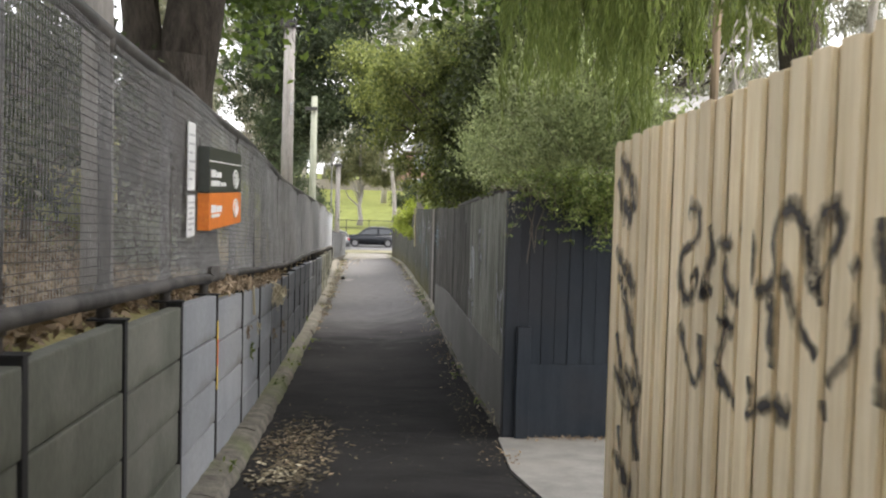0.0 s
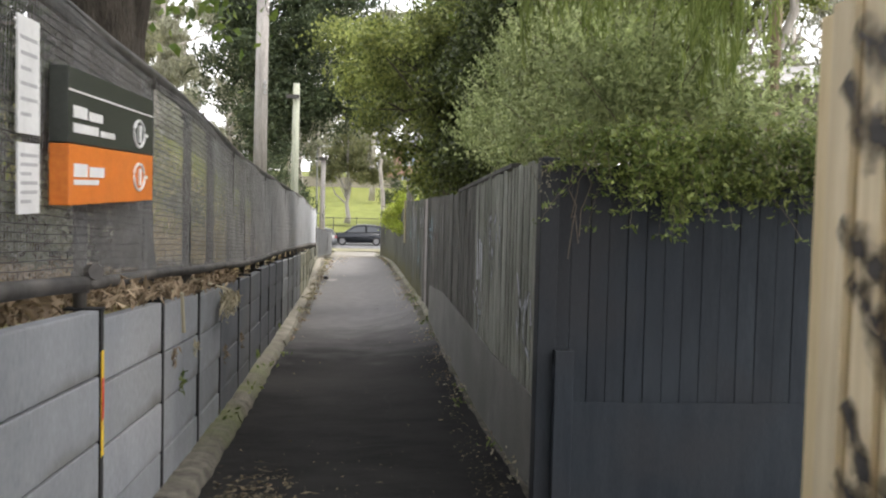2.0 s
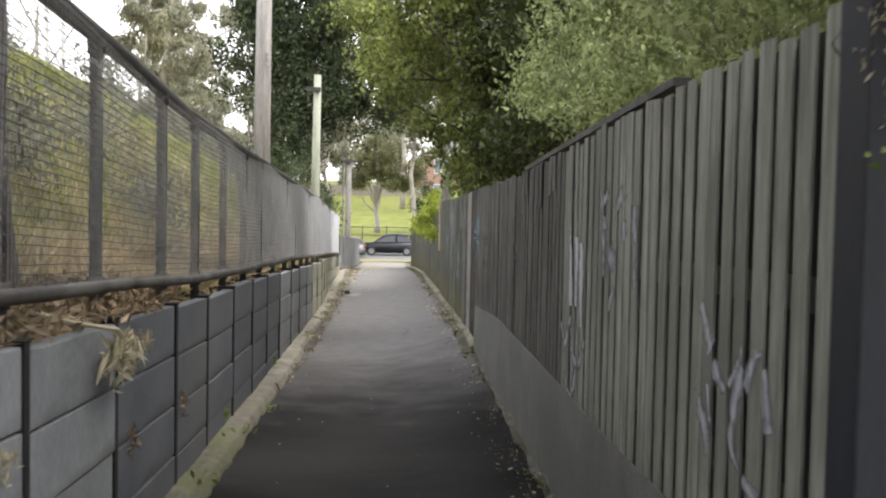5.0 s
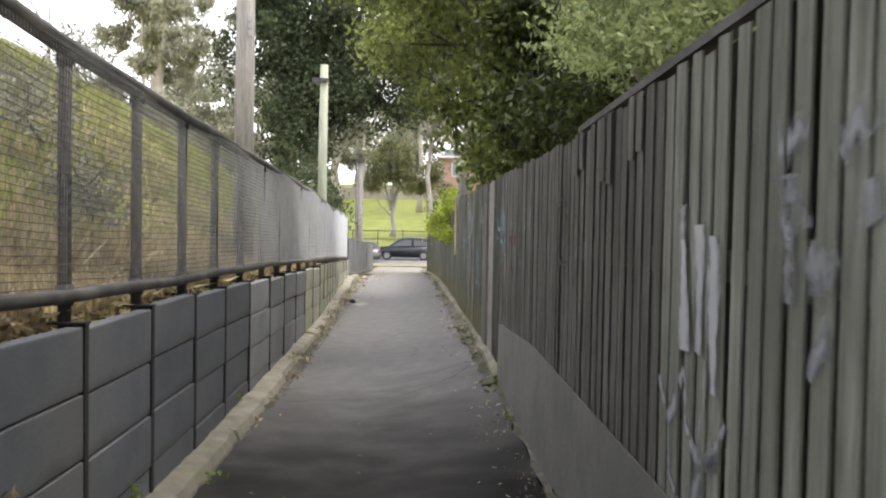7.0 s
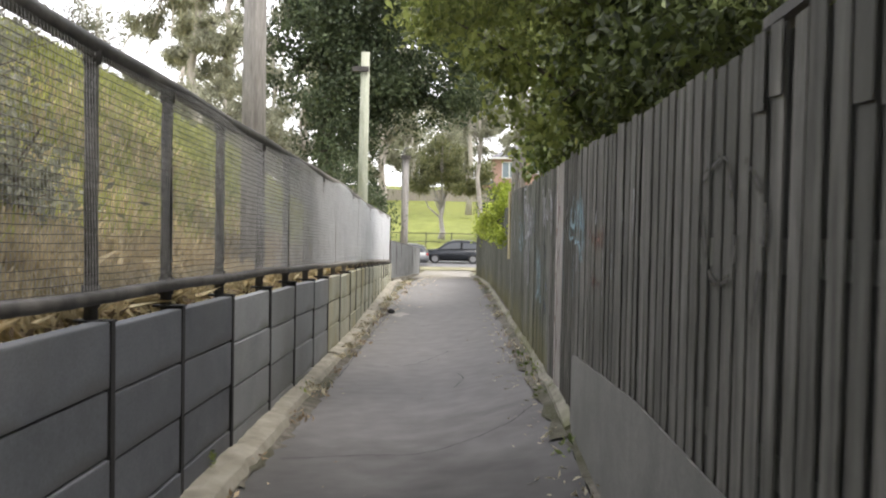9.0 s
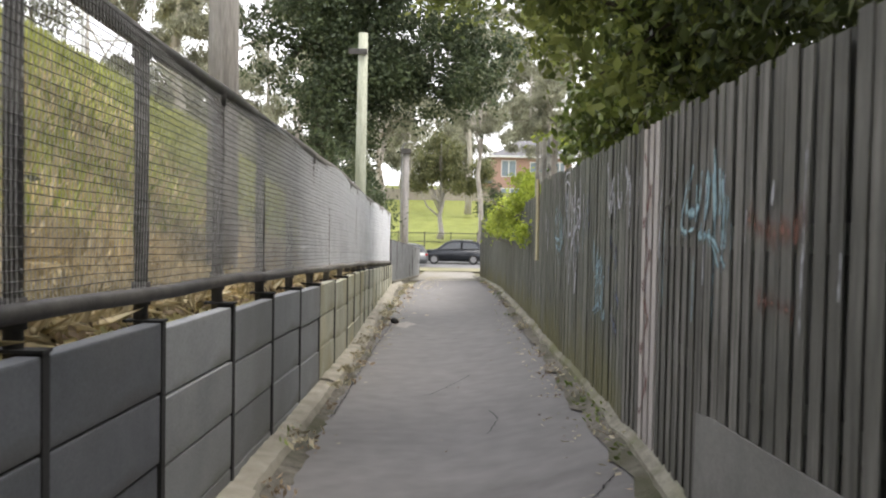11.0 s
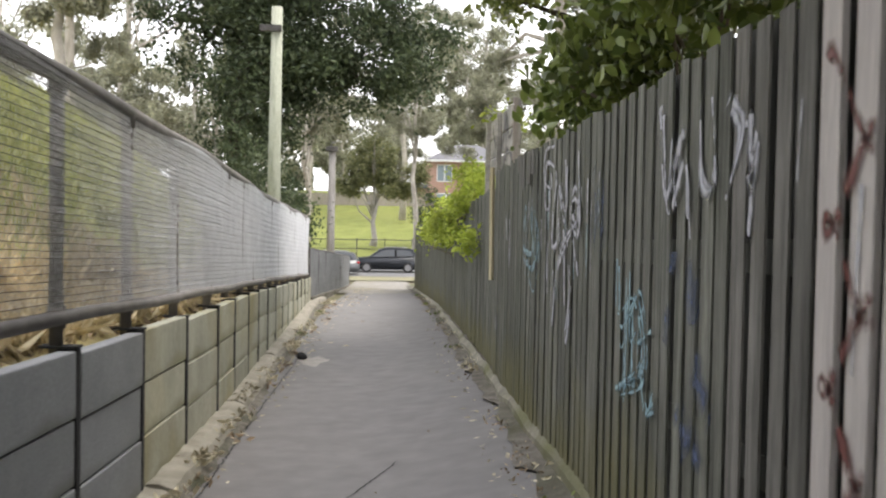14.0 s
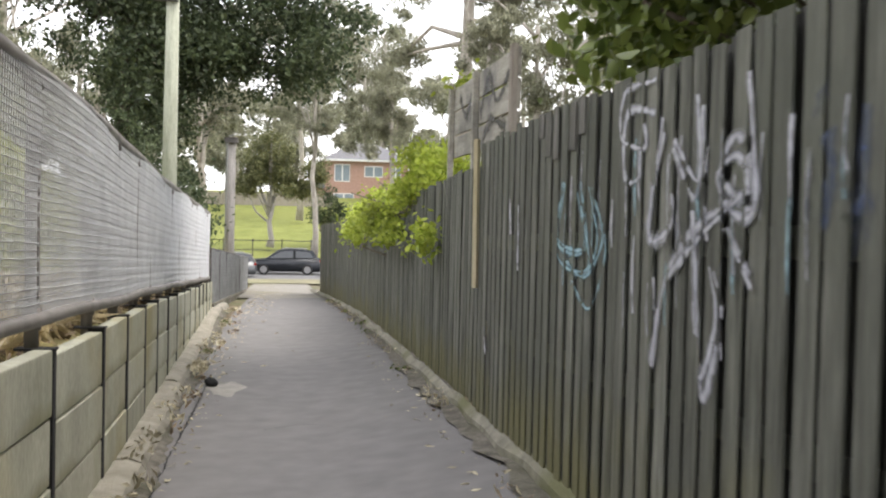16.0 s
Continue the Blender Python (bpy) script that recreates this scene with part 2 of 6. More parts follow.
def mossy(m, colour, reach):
    """Moss on the palings, dirt with shade on the wall panels, coloured in an uneven band at the foot of each board."""
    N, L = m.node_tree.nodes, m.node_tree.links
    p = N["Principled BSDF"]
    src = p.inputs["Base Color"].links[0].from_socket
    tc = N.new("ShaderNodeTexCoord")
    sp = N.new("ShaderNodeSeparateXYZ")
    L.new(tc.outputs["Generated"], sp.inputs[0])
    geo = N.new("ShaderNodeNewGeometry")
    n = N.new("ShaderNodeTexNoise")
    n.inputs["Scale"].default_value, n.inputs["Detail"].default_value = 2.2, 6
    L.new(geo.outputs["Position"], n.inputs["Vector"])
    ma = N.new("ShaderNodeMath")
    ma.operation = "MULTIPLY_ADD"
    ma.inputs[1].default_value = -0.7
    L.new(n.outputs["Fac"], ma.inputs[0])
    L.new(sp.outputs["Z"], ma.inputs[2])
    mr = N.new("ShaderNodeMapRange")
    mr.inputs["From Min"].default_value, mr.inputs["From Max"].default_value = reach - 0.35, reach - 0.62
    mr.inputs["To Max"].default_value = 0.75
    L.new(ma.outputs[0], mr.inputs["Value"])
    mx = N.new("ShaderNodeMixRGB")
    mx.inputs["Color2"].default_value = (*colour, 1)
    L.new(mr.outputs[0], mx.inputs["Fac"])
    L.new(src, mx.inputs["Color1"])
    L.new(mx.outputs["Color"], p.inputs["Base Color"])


M_PALING_LIGHT = mat("faded_green_paling", (0.15, 0.155, 0.126), (0.36, 0.36, 0.315), 5, 0.85, 0.5, stretch=(4, 4, 0.30), fine=38, c=(0.17, 0.175, 0.145), big=1.1, rnd=0.16, bdist=0.006)
M_PALING_DARK = mat("stained_dark_paling", (0.056, 0.055, 0.047), (0.185, 0.178, 0.16), 5, 0.85, 0.5, stretch=(4, 4, 0.30), fine=38, c=(0.078, 0.076, 0.066), big=1.1, rnd=0.2, bdist=0.006)
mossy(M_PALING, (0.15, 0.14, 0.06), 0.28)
# The panels' brown feet are dirt with shade mixed into the colour.
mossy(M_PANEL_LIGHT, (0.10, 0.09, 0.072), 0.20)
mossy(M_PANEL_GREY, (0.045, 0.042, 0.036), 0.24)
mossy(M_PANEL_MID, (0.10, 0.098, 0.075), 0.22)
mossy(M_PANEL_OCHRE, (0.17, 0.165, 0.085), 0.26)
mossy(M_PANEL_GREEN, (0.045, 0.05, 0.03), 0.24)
# Lapped boards darker than the front ones: groove shade is in their colour.
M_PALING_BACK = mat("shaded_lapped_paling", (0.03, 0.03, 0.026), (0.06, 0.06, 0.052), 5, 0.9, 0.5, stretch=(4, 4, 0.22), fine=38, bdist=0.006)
M_PINE_BACK = mat("lapped_pine_paling", (0.60, 0.48, 0.27), (0.74, 0.61, 0.38), 4, 0.8, 0.3, stretch=(5, 5, 0.18), fine=45, bdist=0.004)
M_PALE = mat("pale_paling", (0.36, 0.33, 0.31), (0.46, 0.43, 0.40), 5, 0.8, 0.4, stretch=(4, 4, 0.22), fine=38, rnd=0.05)
M_PINE = mat("new_pine_paling", (0.68, 0.55, 0.34), (0.88, 0.75, 0.53), 4, 0.75, 0.3, stretch=(5, 5, 0.18), fine=45, c=(0.66, 0.56, 0.38), big=1.6, rnd=0.12, bdist=0.004)
M_NAVY = mat("navy_paint", (0.0155, 0.020, 0.0265), (0.025, 0.032, 0.040), 4, 0.65, 0.2, stretch=(3, 3, 0.4), fine=60, c=(0.026, 0.028, 0.032), big=1.0, rnd=0.06, spec=0.25)
M_SKIRT = mat("grey_sheet", (0.142, 0.139, 0.13), (0.198, 0.193, 0.18), 3, 0.75, 0.1, fine=80, c=(0.14, 0.14, 0.125), big=0.9)
M_STICK = mat("yellow_batten", (0.40, 0.345, 0.21), (0.52, 0.46, 0.31), 5, 0.8, 0.3, stretch=(4, 4, 0.3))
M_BOARD = mat("grey_board", (0.26, 0.245, 0.21), (0.40, 0.38, 0.33), 4, 0.85, 0.4, stretch=(2, 0.4, 4), fine=40, c=(0.10, 0.10, 0.10), big=1.8)
M_BLACK = plain("black_sign", (0.035, 0.04, 0.032), 0.45)
M_ORANGE = plain("orange_sign", (0.72, 0.20, 0.025), 0.45)
M_WHITE = plain("white_print", (0.72, 0.72, 0.70), 0.6)
M_INK = plain("grey_print", (0.42, 0.42, 0.42), 0.6)
M_YELLOW = plain("yellow_sticker", (0.75, 0.5, 0.03), 0.5)
M_RED = plain("red_sticker", (0.55, 0.07, 0.03), 0.5)
M_LITTER = leaf_mat("dead_leaf", (0.13, 0.095, 0.06), (0.40, 0.31, 0.21), 0.1, 0.8)
M_DEBRIS = leaf_mat("dark_leaf_debris", (0.035, 0.03, 0.02), (0.19, 0.155, 0.10), 0.05, 0.85)
M_LITTER_PALE = leaf_mat("pale_dead_leaf", (0.33, 0.295, 0.20), (0.53, 0.48, 0.35), 0.1, 0.8)
M_LEAF_DARK = leaf_mat("dark_leaf", (0.030, 0.046, 0.022), (0.085, 0.108, 0.052))
M_LEAF_OLIVE = leaf_mat("olive_leaf", (0.075, 0.097, 0.027), (0.29, 0.325, 0.095), 0.5)
M_LEAF_MUTED = leaf_mat("muted_green_leaf", (0.04, 0.052, 0.024), (0.13, 0.15, 0.075))
M_LEAF_DEEP = leaf_mat("deep_olive_leaf", (0.019, 0.028, 0.010), (0.10, 0.125, 0.034), 0.25)
M_LEAF_GLOSSY = leaf_mat("glossy_leaf", (0.06, 0.09, 0.02), (0.22, 0.27, 0.07), 0.2, 0.28)
M_LEAF_MID = leaf_mat("mid_leaf", (0.06, 0.10, 0.022), (0.17, 0.23, 0.05))
M_LEAF_GREY = leaf_mat("grey_green_leaf", (0.13, 0.165, 0.06), (0.47, 0.53, 0.26))
M_LEAF_WILLOW = leaf_mat("willow_leaf", (0.14, 0.19, 0.045), (0.32, 0.38, 0.12), 0.45)
M_LEAF_BRIGHT = leaf_mat("lime_leaf", (0.21, 0.28, 0.03), (0.46, 0.52, 0.09), 0.4)
M_LEAF_FERN = leaf_mat("fresh_leaf", (0.055, 0.088, 0.021), (0.22, 0.265, 0.075), 0.35)
M_LEAF_CREEPER = leaf_mat("feathery_leaf", (0.07, 0.105, 0.026), (0.26, 0.30, 0.085), 0.35)
M_LEAF_STREET = leaf_mat("street_tree_leaf", (0.085, 0.095, 0.042), (0.23, 0.235, 0.105), 0.3)
M_LEAF_GUM = leaf_mat("gum_leaf", (0.15, 0.155, 0.105), (0.32, 0.32, 0.225), 0.3)
M_BLADE = leaf_mat("bank_blade", (0.26, 0.30, 0.06), (0.54, 0.54, 0.19), 0.3, 0.8)
M_BLADE_DRY = leaf_mat("dry_blade", (0.46, 0.37, 0.20), (0.72, 0.62, 0.40), 0.3, 0.8)
M_SPRAY_BLACK = spray_mat("black_spray", (0.045, 0.042, 0.042), 0.52)
M_SPRAY_WHITE = spray_mat("white_spray", (0.46, 0.465, 0.51), 0.48)
M_SPRAY_THICK = spray_mat("thick_white_paint", (0.56, 0.57, 0.60), 0.22)
M_SPRAY_BLUE = spray_mat("pale_blue_spray", (0.28, 0.44, 0.50), 0.55)
M_SPRAY_DEEP = spray_mat("deep_blue_spray", (0.07, 0.10, 0.19), 0.70)
M_SPRAY_RED = spray_mat("maroon_spray", (0.13, 0.04, 0.035), 0.52)
M_SPRAY_RUST = spray_mat("rust_spray", (0.19, 0.075, 0.052), 0.71)
M_SPRAY_FAINT = spray_mat("faint_spray", (0.40, 0.41, 0.45), 0.60)
M_SAND = mat("spilled_sand", (0.25, 0.235, 0.21), (0.34, 0.32, 0.285), 9, 0.9, 0.3, fine=90)
M_CRACK = plain("crack_dark", (0.012, 0.012, 0.012), 0.95)
M_CAR_DARK = plain("dark_car_paint", (0.018, 0.021, 0.026), 0.25, 0.3)
M_CAR_GREY = plain("grey_car_paint", (0.13, 0.135, 0.14), 0.3, 0.6)
M_TYRE = plain("tyre_rubber", (0.02, 0.02, 0.02), 0.85)
M_RIM = plain("alloy_rim", (0.34, 0.34, 0.35), 0.35, 0.6)
M_CARGLASS = plain("car_glass", (0.06, 0.066, 0.072), 0.04)
M_LAMPRED = plain("tail_lamp", (0.4, 0.02, 0.02), 0.2)
M_BRICK = mat("faded_red_brick", (0.36, 0.22, 0.175), (0.47, 0.31, 0.255), 6, 0.9, 0.3, fine=40)
M_ROOF = mat("grey_roof_tile", (0.12, 0.12, 0.13), (0.18, 0.18, 0.19), 4, 0.85, 0.3, stretch=(1, 1, 4))
M_ROOF_PALE = mat("pale_roof_sheet", (0.30, 0.29, 0.28), (0.42, 0.41, 0.40), 4, 0.7, 0.2, fine=30)
M_HOUSEGLASS = plain("window_glass", (0.25, 0.30, 0.34), 0.08)
M_FARFENCE = mat("far_paling", (0.24, 0.21, 0.18), (0.34, 0.31, 0.27), 4, 0.9, 0.3, stretch=(4, 4, 0.4))

# ---- building blocks ----
def part(name, bm, material, parent=None, label="", smooth=False):
    me = bpy.data.meshes.new(name)
    bm.to_mesh(me)
    bm.free()
    me.materials.append(material)
    if smooth:
        for f in me.polygons:
            f.use_smooth = True
    ob = new(name, me)
    if parent is not None:
        ob.parent = parent
    if label:
        ob["label"] = label
    return ob


def thing(name, label, category, group="", kind="", at=(0, 0, 0)):
    ob = tagged(new(name), label, category, group, kind)
    ob.location = at
    return ob


def box(bm, x0, x1, y0, y1, z0, z1, bevel=0.0):
    r = bmesh.ops.create_cube(bm, size=1.0)
    vs = r["verts"]
    for v in vs:
        v.co = Vector((x0 + (v.co.x + 0.5) * (x1 - x0), y0 + (v.co.y + 0.5) * (y1 - y0), z0 + (v.co.z + 0.5) * (z1 - z0)))
    if bevel:
        es = list({e for v in vs for e in v.link_edges})
        bmesh.ops.bevel(bm, geom=es, offset=bevel, segments=2, affect="EDGES", profile=0.6)
    return vs


def tube(bm, pts, radii, seg=10):
    """A round, tapering tube along pts."""
    rings = []
    for i, p in enumerate(pts):
        p = Vector(p)
        d = (Vector(pts[min(i + 1, len(pts) - 1)]) - Vector(pts[max(i - 1, 0)])).normalized()
        u = d.orthogonal().normalized() if abs(d.z) > 0.9 else d.cross(Vector((0, 0, 1))).normalized()
        if abs(d.z) > 0.9:
            u = Vector((1, 0, 0)) - d * d.x
            u.normalize()
        w = d.cross(u)
        r = radii[i] if hasattr(radii, "__len__") else radii
        rings.append([bm.verts.new(p + (u * math.cos(2 * math.pi * k / seg) + w * math.sin(2 * math.pi * k / seg)) * r) for k in range(seg)])
    for a, b in zip(rings, rings[1:]):
        for k in range(seg):
            bm.faces.new((a[k], a[(k + 1) % seg], b[(k + 1) % seg], b[k]))
    bm.faces.new(rings[0][::-1])
    bm.faces.new(rings[-1])


def tubes(*runs, seg=10):
    bm = bmesh.new()
    for pts, rad in runs:
        tube(bm, pts, rad, seg)
    bmesh.ops.recalc_face_normals(bm, faces=bm.faces)
    return bm


def boxes(*bs, bevel=0.0):
    bm = bmesh.new()
    for b in bs:
        box(bm, *b, bevel=bevel)
    return bm


def raw(name, verts, faces, material, parent=None, label="", smooth=False):
    """A mesh straight from arrays; faces all of one size."""
    verts, faces = np.asarray(verts, np.float32), np.asarray(faces, np.int32)
    me = bpy.data.meshes.new(name)
    k = faces.shape[1]
    me.vertices.add(len(verts))
    me.vertices.foreach_set("co", verts.ravel())
    me.loops.add(faces.size)
    me.loops.foreach_set("vertex_index", faces.ravel())
    me.polygons.add(len(faces))
    me.polygons.foreach_set("loop_start", np.arange(0, faces.size, k, dtype=np.int32))
    me.update(calc_edges=True)
    me.validate()
    me.materials.append(material)
    if smooth:
        me.polygons.foreach_set("use_smooth", np.ones(len(faces), bool))
    ob = new(name, me)
    if parent is not None:
        ob.parent = parent
    if label:
        ob["label"] = label
    return ob


def leaf_cloud(rng, centres, size, ratio=0.45, droop=0.3, spread=1.0, fine=False):
    """Folded pointed leaves at centres: verts and triangles; fine: a rounder outline."""
    n = len(centres)
    d = rng.normal(size=(n, 3)) * spread
    d[:, 2] -= droop * 2
    d /= np.linalg.norm(d, axis=1)[:, None]
    u = rng.normal(size=(n, 3))
    u -= d * (u * d).sum(1)[:, None]
    u /= np.linalg.norm(u, axis=1)[:, None] + 1e-9
    w = np.cross(d, u)
    s = size * rng.uniform(0.6, 1.35, n)[:, None]
    a = centres - d * s * 0.5
    b = centres + d * s * 0.5 - w * s * 0.06
    if fine:
        l1, r1 = (centres - d * s * 0.22 + k * u * s * ratio * 0.42 + w * s * 0.07 for k in (1, -1))
        l2, r2 = (centres + d * s * 0.14 + k * u * s * ratio * 0.46 + w * s * 0.07 for k in (1, -1))
        v = np.stack([a, l1, l2, b, r2, r1], 1).reshape(-1, 3)
        k = np.arange(n)[:, None] * 6
        f = np.concatenate([k + [0, 2, 1], k + [0, 3, 2], k + [0, 4, 3], k + [0, 5, 4]], 1).reshape(-1, 3)
        return v, f
    l = centres + u * s * ratio * 0.5 + w * s * 0.08
    r = centres - u * s * ratio * 0.5 + w * s * 0.08
    v = np.stack([a, l, b, r], 1).reshape(-1, 3)
    k = np.arange(n)[:, None] * 4
    f = np.concatenate([k + [0, 2, 1], k + [0, 3, 2]], 1).reshape(-1, 3)
    return v, f


def lobes_points(rng, lobes, n, clump=0.3, per=40, shell=0.55):
    """Points in clumps, gathered towards the outside of ellipsoids (x, y, z, rx, ry, rz)."""
    lobes = np.array(lobes, float)
    sub = []
    for lb in lobes:
        for _ in range(12):
            d = rng.normal(size=3)
            d /= np.linalg.norm(d)
            q = rng.uniform(0.24, 0.43)
            sub.append([*(lb[:3] + d * lb[3:] * rng.uniform(shell, 0.85)), *(lb[3:] * q)])
    lobes = np.array(sub)
    vol = (lobes[:, 3] * lobes[:, 4] * lobes[:, 5]) ** 0.75
    m = max(1, n // per)
    which = rng.choice(len(lobes), m, p=vol / vol.sum())
    d = rng.normal(size=(m, 3))
    d /= np.linalg.norm(d, axis=1)[:, None]
    rad = rng.uniform(0.55, 1.05, m)[:, None]
    c = lobes[which, :3] + d * rad * lobes[which, 3:]
    cl = clump * rng.uniform(0.5, 1.5, m)
    p = np.repeat(c, per, 0) + rng.normal(size=(m * per, 3)) * np.repeat(cl, per)[:, None] * [1, 1, 0.75]
    return p, c


def limbs(rng, base, top, r, ends, bend=0.3):
    """Trunk from base to top and a limb from it to each end."""
    base, top = np.array(base, float), np.array(top, float)
    runs = []
    pts = [base + (top - base) * t + np.array([rng.normal() * bend * 0.3 * (0 < t < 1), rng.normal() * bend * 0.3 * (0 < t < 1), 0]) for t in np.linspace(0, 1, 7)]
    runs.append((pts, [r * (1.35 if i == 0 else 1 - 0.55 * i / 6) for i in range(7)]))
    for e in ends:
        t = rng.uniform(0.45, 1.0)
        s = base + (top - base) * t
        e = np.array(e, float)
        mid = (s + e) / 2 + rng.normal(size=3) * bend + [0, 0, 0.25 * np.linalg.norm(e - s) * 0.3]
        rr = r * rng.uniform(0.22, 0.4)
        runs.append(([s, s * 0.6 + mid * 0.4, mid, mid * 0.4 + e * 0.6, e], [rr, rr * 0.8, rr * 0.6, rr * 0.4, rr * 0.15]))
    return runs


def tree(name, label, base, top, r, lobes, n, size, leaf, bark, seed, clump=0.35, per=40, ratio=0.45, droop=0.3, shell=0.55, branches=14, category="tree", keep=None, spread=1.0, fine=False):
    rng = np.random.default_rng(seed)
    t = thing(name, label, category)
    p, c = lobes_points(rng, lobes, n, clump, per, shell)
    if keep is not None:
        p = p[keep(p)]
        c = c[keep(c)]
    ends = c[rng.choice(len(c), min(branches, len(c)), replace=False)]
    part("trunk", tubes(*limbs(rng, base, top, r, ends), seg=9), bark, t, smooth=True)
    v, f = leaf_cloud(rng, p, size, ratio, droop, spread, fine)
    tagged(raw("crown", v, f, leaf, t), kind="stuff")
    return t


# ---- the lie of the land ----
PY = [-40, -12, 0, 5, 9, 11.5, 15.8, 18.65, 22, 29.7, 38, 46, 56, 62, 75, 82, 93]
PZ = [2.7, 0.85, 0.10, -0.22, -0.45, -0.57, -0.70, -0.77, -0.84, -0.98, -1.15, -1.55, -2.10, -2.38, -2.95, -3.17, -3.17]
def path_z(y):
    return np.interp(y, PY, PZ)


RY = [0, 9, 12, 15, 17, 19.3, 21, 26.3, 31.7, 38, 57]
RZ = [0.0, 0.0, 0.02, 0.10, 0.15, 0.26, 0.24, 0.18, 0.14, 0.06, 0.0]
def cross(x, y):
    """The path leans up towards the fence."""
    return np.interp(y, RY, RZ) * np.clip((np.asarray(x) - 0.1) / 1.1, 0, 1) ** 1.3


def wall_top(y):
    return np.interp(y, [-20, 4.46, 5.75, 8.3, 9.6, 13.5, 16, 21, 22.3, 25, 28, 36, 39.5], [2.1, 1.01, 0.945, 0.76, 0.66, 0.465, 0.38, 0.18, 0.11, -0.01, -0.10, -0.50, -0.66])


def rail_top(y):
    return np.interp(y, [-20, 4, 5, 9.55, 13.7, 20, 24.9, 29.85, 39], [3.4, 2.23, 2.18, 1.96, 1.63, 1.35, 1.14, 0.88, 0.57])


def rail_low(y):
    return np.interp(y, [-20, 4.8, 14, 19.8, 25, 30, 39.2], [2.25, 1.11, 0.57, 0.36, 0.13, -0.10, -0.58])


def ground_z(x, y):
    z = path_z(y) + 0 * x
    hill = np.interp(y, [92, 95, 100, 121, 135, 180, 700], [0, 0.6, 1.3, 4.1, 5.6, 7.0, 9.0])
    side = np.where(x > 1.3, 0.12, 0) * (y < 60) * ((y > 8.6) | (x > 4.8))
    return z + hill + side


def bend(y):
    """The wall and its fence swing slightly outwards farther down."""
    return -0.021 * np.clip(np.asarray(y) - 26.0, 0, 13.4)


# ---- structure ----
xs = np.concatenate([np.linspace(-300, -40, 10), np.linspace(-36, -4, 17), np.linspace(-3.5, 4, 26), np.linspace(5, 40, 18), np.linspace(50, 300, 10)])
ys = np.concatenate([np.linspace(-40, 90, 131), np.linspace(91, 140, 50), np.linspace(150, 700, 20)])
X, Y = np.meshgrid(xs, ys)
Z = ground_z(X, Y) - 0.05
idx = np.arange(X.size).reshape(X.shape)
quads = np.stack([idx[:-1, :-1], idx[:-1, 1:], idx[1:, 1:], idx[1:, :-1]], -1).reshape(-1, 4)
ground = tagged(raw("ground", np.stack([X, Y, Z], -1).reshape(-1, 3), quads, M_GRASS, smooth=True), "green mown grass and bare earth ground", "ground", kind="structure")
ground.data.materials.append(M_GROUND)
_cy = Y[:-1, :-1].ravel()
ground.data.polygons.foreach_set("material_index", (_cy < 79).astype(np.int32))


def strip(name, label, x0, x1, y0, y1, material, lift=0.0, nx=9, dy=0.25, edge=0.0, category="pavement", rough=0.0):
    rng = np.random.default_rng(5)
    yy = np.arange(y0, y1 + dy / 2, dy)
    U, V = np.meshgrid(np.linspace(0, 1, nx), yy)
    jit = rng.normal(size=(len(yy), 2)) * edge
    XX = (x0 + jit[:, :1]) * (1 - U) + (x1 + jit[:, 1:]) * U
    ZZ = path_z(V) + cross(XX, V) + lift + rng.normal(size=U.shape) * rough
    v = np.stack([XX, V, ZZ], -1).reshape(-1, 3)
    i = np.arange(U.size).reshape(U.shape)
    q = np.stack([i[:-1, :-1], i[:-1, 1:], i[1:, 1:], i[1:, :-1]], -1).reshape(-1, 4)
    return tagged(raw(name, v, q, material, smooth=True), label, category, kind="structure")


strip("pavement_path", "asphalt footpath, near part dark with shade in its colour, worn grey farther down", -0.90, 1.14, -12, 49.5, M_ASPHALT, 0.0, 13, rough=0.0, edge=0.008)
strip("ground_verge", "bare dirt and moss verge along the fence", 1.05, 1.34, 18.2, 62, M_GUTTER, 0.022, 5, edge=0.03, rough=0.006)
strip("ground_verge_narrow", "narrow line of dirt along the skirting sheet", 1.13, 1.34, 8.6, 18.2, M_GUTTER, 0.012, 5, edge=0.012, rough=0.004)
strip("road", "grey asphalt street running across the end", -60, 60, 79.5, 92, M_ROAD, 0.02, 5, 2.0, category="road")
strip("pavement_lower", "pale gritty surface at the lower end of the path", -1.3, 1.25, 49.5, 71, M_GRIT, 0.0, 9, edge=0.04)
strip("ground_nature_strip", "worn yellow-green grass verge beside the street", -30, 30, 70.5, 79.4, M_NATURE, 0.02, 40, 0.5, edge=0.05, category="verge", rough=0.008)
strip("kerb_street", "pale concrete kerb along the street", -60, 60, 79.4, 79.75, M_SLAB, 0.05, 3, 0.35, category="kerb")

# concrete pad in the recess
bm = bmesh.new()
out = [(1.05, 3.6), (1.12, 6.2), (1.02, 7.2), (1.09, 8.46), (4.6, 8.46), (4.6, 3.6)]
top = [bm.verts.new((x, y, float(path_z(y)) + 0.02)) for x, y in out]
bot = [bm.verts.new((x, y, float(path_z(y)) - 0.12)) for x, y in out]
bm.faces.new(top[::-1]), bm.faces.new(bot)
for i in range(6):
    bm.faces.new((top[i], top[(i + 1) % 6], bot[(i + 1) % 6], bot[i]))
bmesh.ops.recalc_face_normals(bm, faces=bm.faces)
tagged(part("pavement_slab", bm, M_SLAB), "pale grey concrete slab with a ragged edge", "pavement", kind="structure")

# embankment behind the retaining wall
xs = np.array([-1.10, -1.25, -1.5, -1.9, -2.4, -3.0, -3.7, -4.5, -5.4, -6.3, -7.2, -9, -14, -25, -60])
